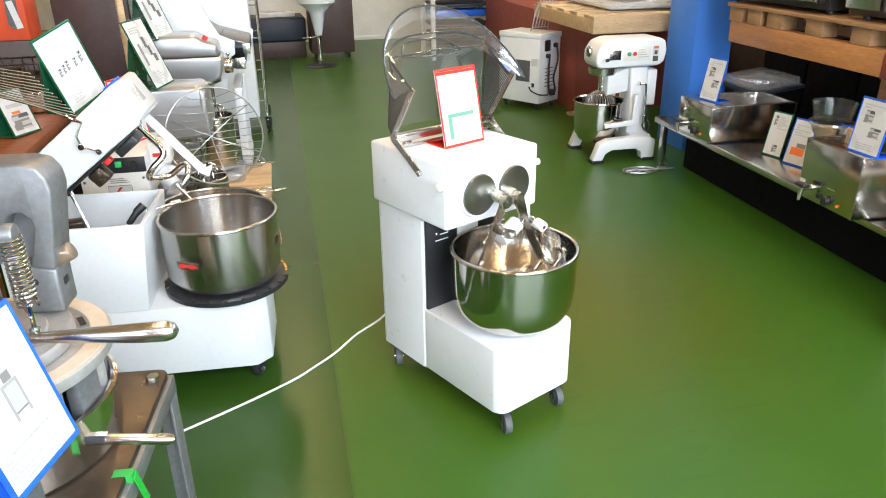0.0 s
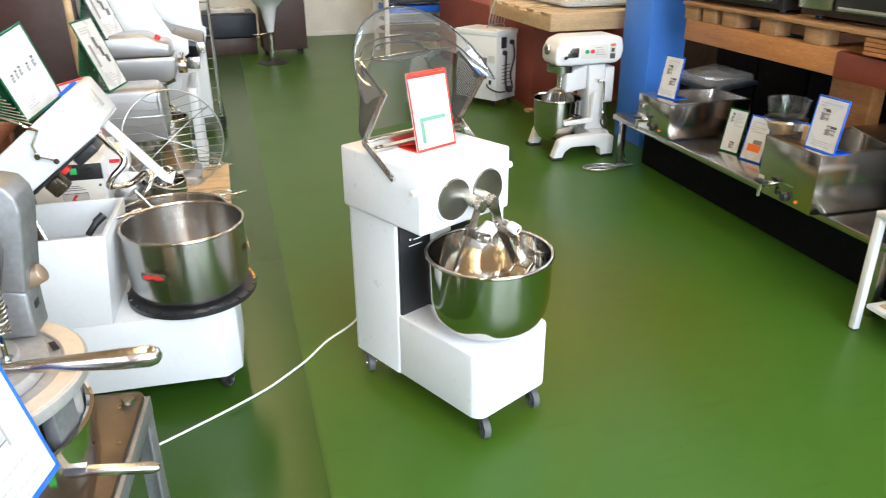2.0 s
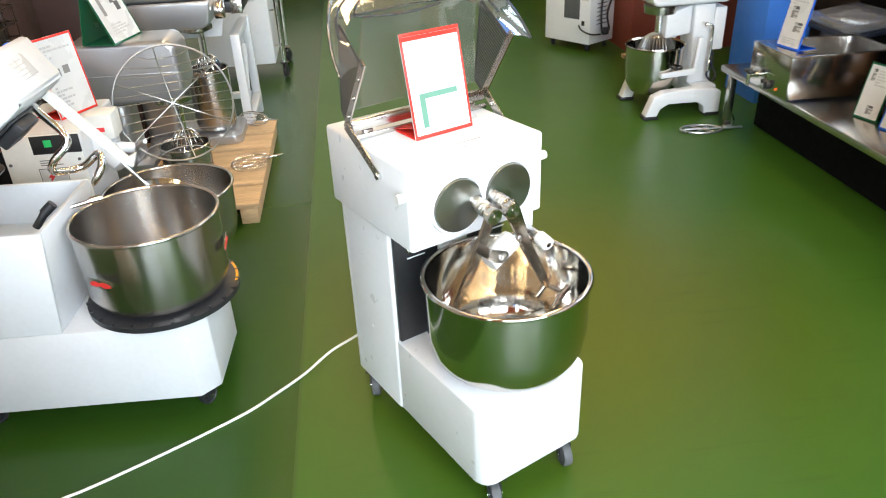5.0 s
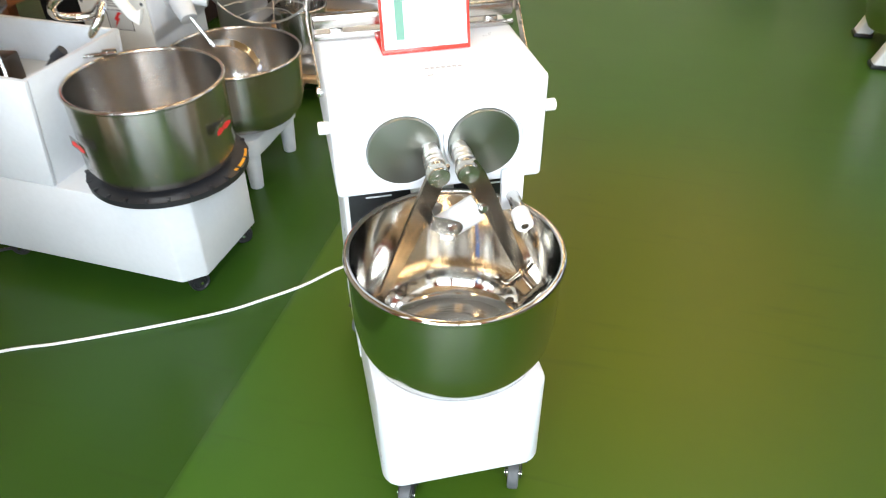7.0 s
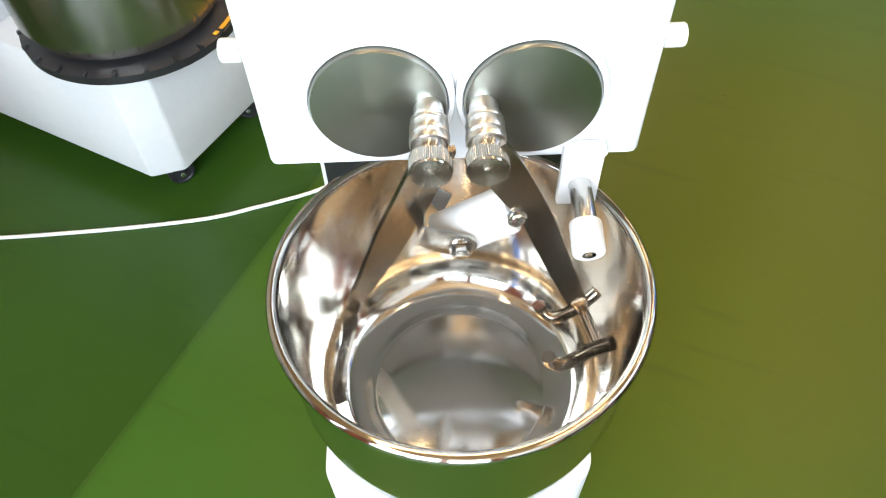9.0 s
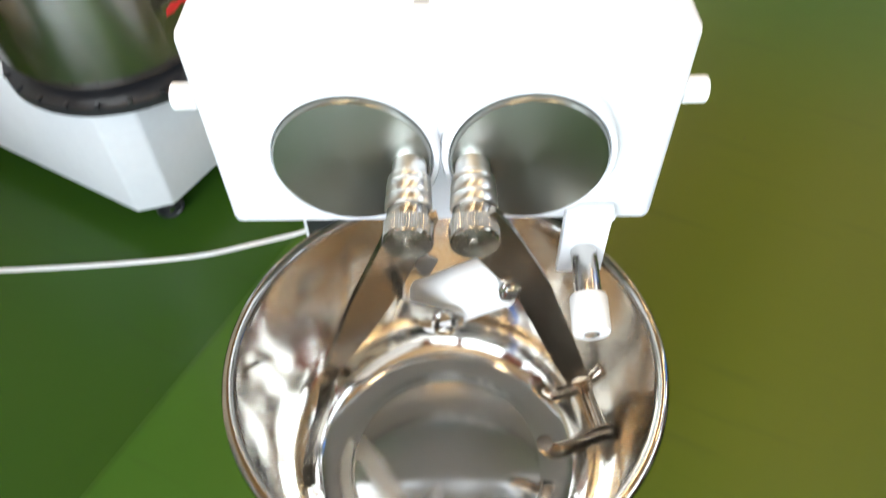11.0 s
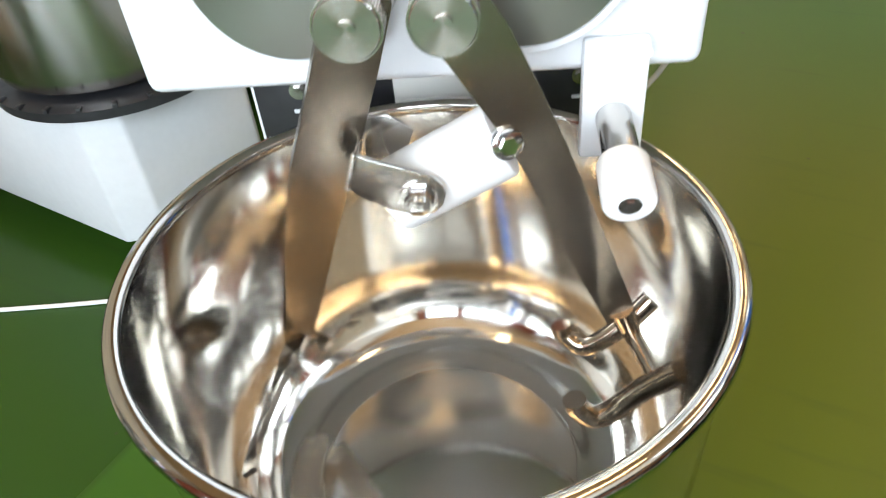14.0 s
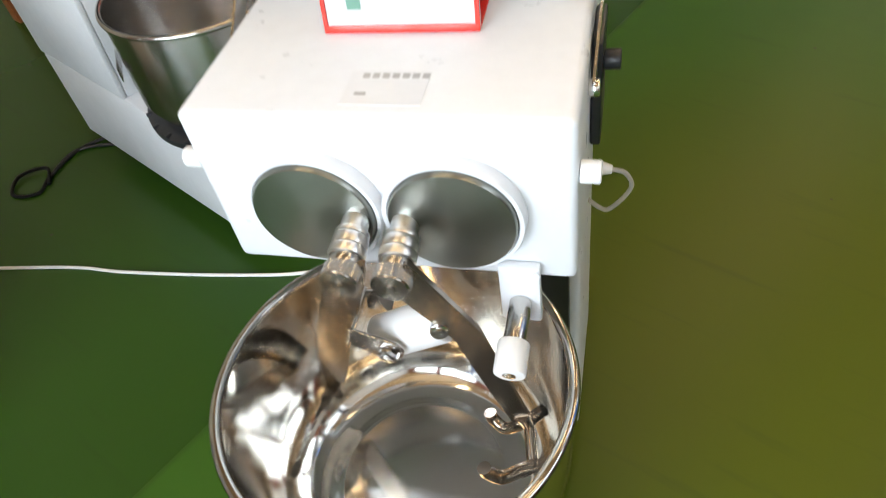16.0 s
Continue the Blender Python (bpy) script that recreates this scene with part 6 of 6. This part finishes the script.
# ---- white planetary mixer by the column ----
pm = thing("planetary_mixer", rp(1.861, 2.710, 0, 0.1, 1.017), "white floor planetary mixer with steel bowl and whisk", "planetary mixer", "planetary mixers")
for s in (-1, 1):
    part("foot", prism([(-0.235, 0.012), (-0.165, 0.012), (-0.145, 0.06), (-0.10, 0.085), (0.07, 0.085), (0.11, 0.06), (0.12, 0.012), (0.21, 0.012), (0.21, 0.14), (0.17, 0.16), (0.06, 0.165), (-0.13, 0.155), (-0.19, 0.13)], s * 0.195 - 0.035, s * 0.195 + 0.035, "y", 0.008, 3), WHITE, pm, "white cast leg")
    for x in (-0.20, 0.165):
        part("rubber_pad", box(x - 0.04, x + 0.045, s * 0.195 - 0.037, s * 0.195 + 0.037, 0, 0.022, 0.004), BLACK, pm)
part("cross_member", box(0.07, 0.21, -0.159, 0.159, 0.08, 0.16, 0.01), WHITE, pm)
part("column", prism([(0.06, 0.1605), (0.205, 0.1605), (0.19, 0.30), (0.185, 0.60), (0.06, 0.60), (0.075, 0.30)], -0.09, 0.09, "y", 0.012, 3), WHITE, pm)
part("motor_box", box(0.1905, 0.26, -0.08, 0.08, 0.34, 0.58, 0.01), WHITE, pm)
part("neck", prism([(-0.09, 0.42), (0.0595, 0.44), (0.0595, 0.60), (-0.09, 0.55)], -0.07, 0.07, "y", 0.01), WHITE, pm, "white bowl lift saddle")
hp = [(-0.20, 0.60), (0.215, 0.605), (0.255, 0.63), (0.27, 0.70), (0.255, 0.765), (0.215, 0.785), (-0.12, 0.785), (-0.19, 0.76), (-0.225, 0.70), (-0.225, 0.63)]
hd2 = part("head", prism(hp, -0.115, 0.115, "y", 0.045, 6), WHITE, pm, "white rounded gear head")
hd2.matrix_basis = pose(0.03, 0, 0.004)
part("speed_plate", box(-0.14, -0.06, -0.1175, -0.1153, 0.655, 0.715, 0.001), BRUSHED, hd2)
part("speed_lever", [cyl((-0.11, -0.1176, 0.68), (-0.11, -0.15, 0.675), 0.006), cyl((-0.11, -0.147, 0.675), (-0.17, -0.165, 0.665), 0.005), cyl((-0.165, -0.164, 0.666), (-0.185, -0.168, 0.663), 0.011, edge=0.004)], BLACK, hd2)
part("button_plate", box(-0.045, 0.15, -0.1170, -0.1153, 0.645, 0.73, 0.001), OFFWHITE, hd2)
part("green_button", cyl((-0.005, -0.1172, 0.69), (-0.005, -0.128, 0.69), 0.013, edge=0.002), glow("green button", (0.01, 0.30, 0.16), 0.05), hd2)
part("red_button", cyl((0.035, -0.1172, 0.69), (0.035, -0.128, 0.69), 0.013, edge=0.002), REDINK, hd2)
for k in range(4):
    part("print", box(0.06, 0.135 - 0.01 * k, -0.1180, -0.1172, 0.665 + k * 0.015, 0.670 + k * 0.015, 0), PALEINK, hd2)
part("warning_label", box(0.165, 0.205, -0.1168, -0.1153, 0.635, 0.735, 0), PAPER, hd2, "warning label in red, white and black")
part("print", box(0.167, 0.203, -0.1175, -0.1169, 0.718, 0.733, 0), ORANGEINK, hd2)
part("print", box(0.167, 0.203, -0.1175, -0.1169, 0.637, 0.67, 0), DARKINK, hd2)
part("print", box(0.175, 0.196, -0.1175, -0.1169, 0.68, 0.705, 0), DARKINK, hd2)
part("lamp_cap", cyl((-0.2255, 0, 0.70), (-0.245, 0, 0.70), 0.035, edge=0.004), BRUSHED, hd2)
part("planetary_head", moved(lathe([(0, 0.545), (0.05, 0.545), (0.09, 0.555), (0.095, 0.598), (0, 0.598)], 48), pose(-0.10, 0, 0)), BRUSHED, pm)
part("shaft", [cyl((-0.10, 0, 0.44), (-0.10, 0, 0.545), 0.022)] + [cyl((-0.10, 0, 0.45 + k * 0.018), (-0.10, 0, 0.455 + k * 0.018), 0.026) for k in range(5)], CHROME, pm)
whisk(pm, -0.105, 0, 0.446, 0.105, 0.21, 16, "whisk", WIRE)
pbowl = part("bowl", moved(lathe([(0, 0.098), (0.08, 0.098), (0.125, 0.115), (0.15, 0.16), (0.160, 0.23), (0.163, 0.370), (0.171, 0.376), (0.169, 0.383), (0.158, 0.376), (0.155, 0.23), (0.145, 0.165), (0.12, 0.122), (0, 0.105)], 72), pose(-0.115, 0, 0)), SATINBOWL, pm, "polished steel bowl")
part("bowl_handle", tube(smooth_path([(-0.06, -0.152, 0.27), (-0.05, -0.185, 0.275), (-0.02, -0.18, 0.275), (0.0, -0.118, 0.27)], 5), 0.006, 8), BLACK, pm)
for s in (-1, 1):
    part("yoke_arm", prism([(-0.14, 0.225), (0.06, 0.235), (0.08, 0.26), (0.085, 0.44), (0.06, 0.44), (0.05, 0.27), (-0.14, 0.25)], s * 0.175 - 0.012, s * 0.175 + 0.012, "y", 0.004), WHITE, pm, "white bowl yoke arm")
part("lift_lever", [cyl((0.12, -0.09, 0.50), (0.12, -0.13, 0.50), 0.01), tube(smooth_path([(0.12, -0.13, 0.50), (0.145, -0.14, 0.495), (0.155, -0.14, 0.46), (0.155, -0.145, 0.26)], 5), 0.007, 10), cyl((0.155, -0.145, 0.30), (0.155, -0.145, 0.24), 0.012, edge=0.004)], CHROME, pm, "steel bowl lift lever")
part("mains_cord", tube(smooth_path([(0.19, -0.10, 0.34), (0.18, -0.13, 0.27), (0.15, -0.14, 0.22), (0.18, -0.15, 0.18), (0.21, -0.13, 0.21), (0.19, -0.11, 0.26)], 6), 0.006, 8), BLACK, pm)
settle(pm, -0.010)
# beater tools on the floor beside it
bt = thing("flat_beater", rp(1.865, 2.245, 0, -6, 0.86), "steel flat beater lying on the green floor", "beater")
fr_ = [(0.14 * math.cos(a) * (1.0 if math.cos(a) < 0 else 0.9), 0.075 * math.sin(a), 0.012) for a in [2 * math.pi * k / 36 for k in range(36)]]
part("frame", [tube(fr_, 0.0075, 8, True), tube([(-0.12, 0, 0.012), (0.26, 0.0, 0.016)], 0.008, 8), tube([(-0.06, -0.065, 0.012), (0.06, 0.06, 0.012)], 0.006, 8), tube([(-0.06, 0.065, 0.012), (0.06, -0.06, 0.012)], 0.006, 8), cyl((0.13, 0, 0.017), (0.19, 0, 0.017), 0.0165)], WIRE, bt)
part("hook_wire", tube(smooth_path([(0.20, 0.02, 0.03), (0.22, 0.05, 0.05), (0.20, 0.06, 0.09), (0.17, 0.05, 0.08)], 4), 0.005, 8), CHROME, bt)

# ---- further back on the right: red plinth, pallet, prover ----
setting("wall_red", box(2.076, 3.49, 3.969, 6.9, 0.0, 0.762, 0.004), REDPAINT, ORIGIN, "low brick-red painted wall", "wall")
blk = thing("wood_offcut", rp(2.024, 3.879, 0, 0.7, 1.022), "small wooden offcut lying by the red wall", "offcut")
part("offcut", box(-0.035, 0.035, -0.03, 0.03, 0, 0.025, 0.003), PINE, blk)
p2 = thing("pallet", rp(1.869, 3.209, 0.76, 0.4, 1.018), "new pine pallet lying on the low red wall", "pallet", "pallets")
for k in range(5):
    part("deck_board", box(0.0, 1.0, 0.02 + k * 0.27, 0.16 + k * 0.27, 0.102, 0.124, 0.003), PINE, p2)
for x in (0.0, 0.45, 0.90):
    part("bearer", box(x, x + 0.10, 0.0, 1.26, 0.0, 0.1015, 0.004), PINE, p2)
part("end_board", box(0.0, 1.0, -0.026, -0.0003, 0.0, 0.124, 0.004), PINE, p2)
wr = thing("wrapped_goods", rp(2.480, 3.891, 0.8972, 0.6, 1.030), "flat goods in crumpled clear stretch film", "package")
wb = box(-0.36, 0.42, -0.42, 0.5, 0, 0.055, 0.012, 2)
bmesh.ops.subdivide_edges(wb, edges=wb.edges[:], cuts=5, use_grid_fill=True)
for v_ in wb.verts:
    v_.co.z = max(0, v_.co.z + noise.noise(v_.co * 11) * 0.03 * (v_.co.z > 0.01))
part("film", wb, WRAP, wr)
part("slab", box(-0.34, 0.40, -0.40, 0.48, 0.0, 0.02, 0.004), OFFWHITE, wr)

pv = thing("proving_cabinet", rp(1.784, 4.075, 0, 33.8, 1.018), "white proving cabinet on casters with black cords", "cabinet")
part("body", box(0, 0.29, 0.0, 0.44, 0.062, 0.60, 0.006), WHITE, pv)
part("top", box(-0.006, 0.296, -0.006, 0.446, 0.6005, 0.645, 0.006), WHITE, pv)
part("window", box(-0.0035, -0.0003, 0.10, 0.25, 0.24, 0.42, 0.001), RUBBER, pv, "grey window panel")
part("rocker_switch", box(-0.006, -0.0003, 0.05, 0.075, 0.20, 0.235, 0.001), BLACK, pv)
part("rating_label", box(-0.0015, -0.0003, 0.02, 0.085, 0.38, 0.44, 0), PAPER, pv)
for k in range(6):
    part("vent_slit", box(0.08, 0.20, -0.0015, -0.0003, 0.20 + k * 0.03, 0.207 + k * 0.03, 0), RUBBER, pv)
part("socket", box(0.06, 0.13, -0.012, -0.0003, 0.50, 0.59, 0.003), BLACK, pv)
for x, z in ((0.20, 0.54), (0.10, 0.46)):
    part("plug", cyl((x, -0.03, z), (x, -0.0003, z), 0.02, edge=0.004), BLACK, pv)
part("mains_cord", [tube(smooth_path([(0.20, -0.03, 0.54), (0.19, -0.05, 0.42), (0.14, -0.05, 0.28), (0.17, -0.05, 0.16), (0.10, -0.05, 0.14), (0.07, -0.05, 0.25), (0.10, -0.03, 0.46)], 6), 0.008, 8), cyl((0.13, -0.05, 0.13), (0.13, -0.05, 0.18), 0.025, edge=0.006),
                    tube(smooth_path([(0.07, -0.05, 0.14), (-0.02, -0.03, 0.15), (-0.02, 0.06, 0.17), (-0.005, 0.10, 0.20)], 5), 0.006, 8)], BLACK, pv, "hanging black mains cord")
for x, y in ((0.04, 0.05), (0.25, 0.05), (0.04, 0.39), (0.25, 0.39)):
    caster(pv, x, y, 0.0615, 20, 0.024, BLACK)
hk = thing("wire_tool", rp(1.785, 4.300, 0.6590, 0.9, 1.55), "bent wire rack standing on the proving cabinet", "wire rack")
hw = []
for k in range(6):
    hw.append(tube(smooth_path([(0.0 + 0.018 * k, 0.0, 0.02), (0.02 + 0.018 * k, 0.01, 0.10), (0.06 + 0.018 * k, 0.03, 0.17)], 4), 0.003, 6))
hw += [tube([(0.0, 0, 0.02), (0.09, 0, 0.02)], 0.003, 6), tube([(0.06, 0.03, 0.17), (0.15, 0.03, 0.17)], 0.003, 6), tube([(0.0, 0, 0.02), (-0.01, 0.0, 0.0)], 0.003, 6), tube([(0.09, 0, 0.02), (0.10, 0, 0.0)], 0.003, 6)]
for g_ in hw:
    part("wire", g_, WIRE, hk)

# ---- far end ----
for i, (v, u) in enumerate(((1.846, 7.384), (2.825, 7.514))):
    rkf = thing("tray_rack", rp(v, u, 0, 1.1, 1.027), "pale metal rack filled with dark trays", "rack", "tray racks")
    for x in (-0.38, 0.38):
        for y in (-0.3, 0.3):
            part("upright", box(x - 0.025, x + 0.025, y - 0.025, y + 0.025, 0, 1.8, 0.003), OFFWHITE, rkf)
    for k in range(14):
        z = 0.15 + k * 0.115
        part("tray", box(-0.35, 0.35, -0.32, 0.27, z, z + (0.075 if k % 4 == 3 else 0.03), 0.004), (BLUEAC if k % 4 == 3 else NAVY) if i == 0 else (BRUSHED if k % 3 == 0 else BLACK), rkf)
sto = thing("bar_stool", rp(0.075, 7.085, 0, 2.5, 0.995), "white bar stool on a chromed pedestal", "stool")
part("base", lathe([(0, 0), (0.19, 0), (0.195, 0.006), (0.17, 0.016), (0.06, 0.03), (0.035, 0.06), (0, 0.06)], 48), BLACK, sto)
part("stem", [cyl((0, 0, 0.06), (0, 0, 0.36), 0.025), cyl((0, 0, 0.07), (0, 0, 0.12), 0.034), cyl((0, 0, 0.28), (0, 0, 0.31), 0.033)], CHROME, sto)
part("lever", tube([(0.02, 0, 0.35), (-0.16, -0.02, 0.33), (-0.2, -0.02, 0.335)], 0.008, 8), CHROME, sto)
part("seat", lathe([(0, 0.34), (0.04, 0.36), (0.055, 0.44), (0.09, 0.62), (0.17, 0.70), (0.22, 0.73), (0.225, 0.78), (0.2, 0.80), (0, 0.77)], 48), WHITE, sto, "white moulded plastic seat")
bc = thing("brown_cabinet", rp(0.261, 7.751, 0, 2.8, 1.000), "dark brown cabinet on black casters", "cabinet")
part("body", box(-0.27, 0.27, -0.2, 0.2, 0.075, 0.95, 0.006), BROWNCAB, bc)
for x, y in ((-0.2, -0.14), (0.2, -0.14), (-0.2, 0.14), (0.2, 0.14)):
    caster(bc, x, y, 0.0745, 70, 0.028, BLACK)
sf = thing("navy_bench", rp(-0.469, 8.115, 0, 3.0, 0.988), "dark navy upholstered bench against the far wall", "bench")
part("seat", box(-0.6, 0.42, -0.3, 0.3, 0.20, 0.50, 0.03, 3), NAVY, sf)
part("plinth", box(-0.58, 0.40, -0.28, 0.28, 0, 0.1998, 0.004), BROWNCAB, sf)
pp = thing("white_box", rp(-0.373, 8.078, 0.4956, 3.0, 0.989), "flat white box lying on the navy bench", "box")
part("box", box(-0.25, 0.2, -0.15, 0.15, 0, 0.05, 0.003), PAPER, pp)
setting("trim", box(V0 + 0.001, V1 - 0.001, U1 - 0.012, U1 - 0.0005, 0.0, 0.06, 0.002), WALLWHITE, ORIGIN, "white painted skirting along the far wall", "skirting")
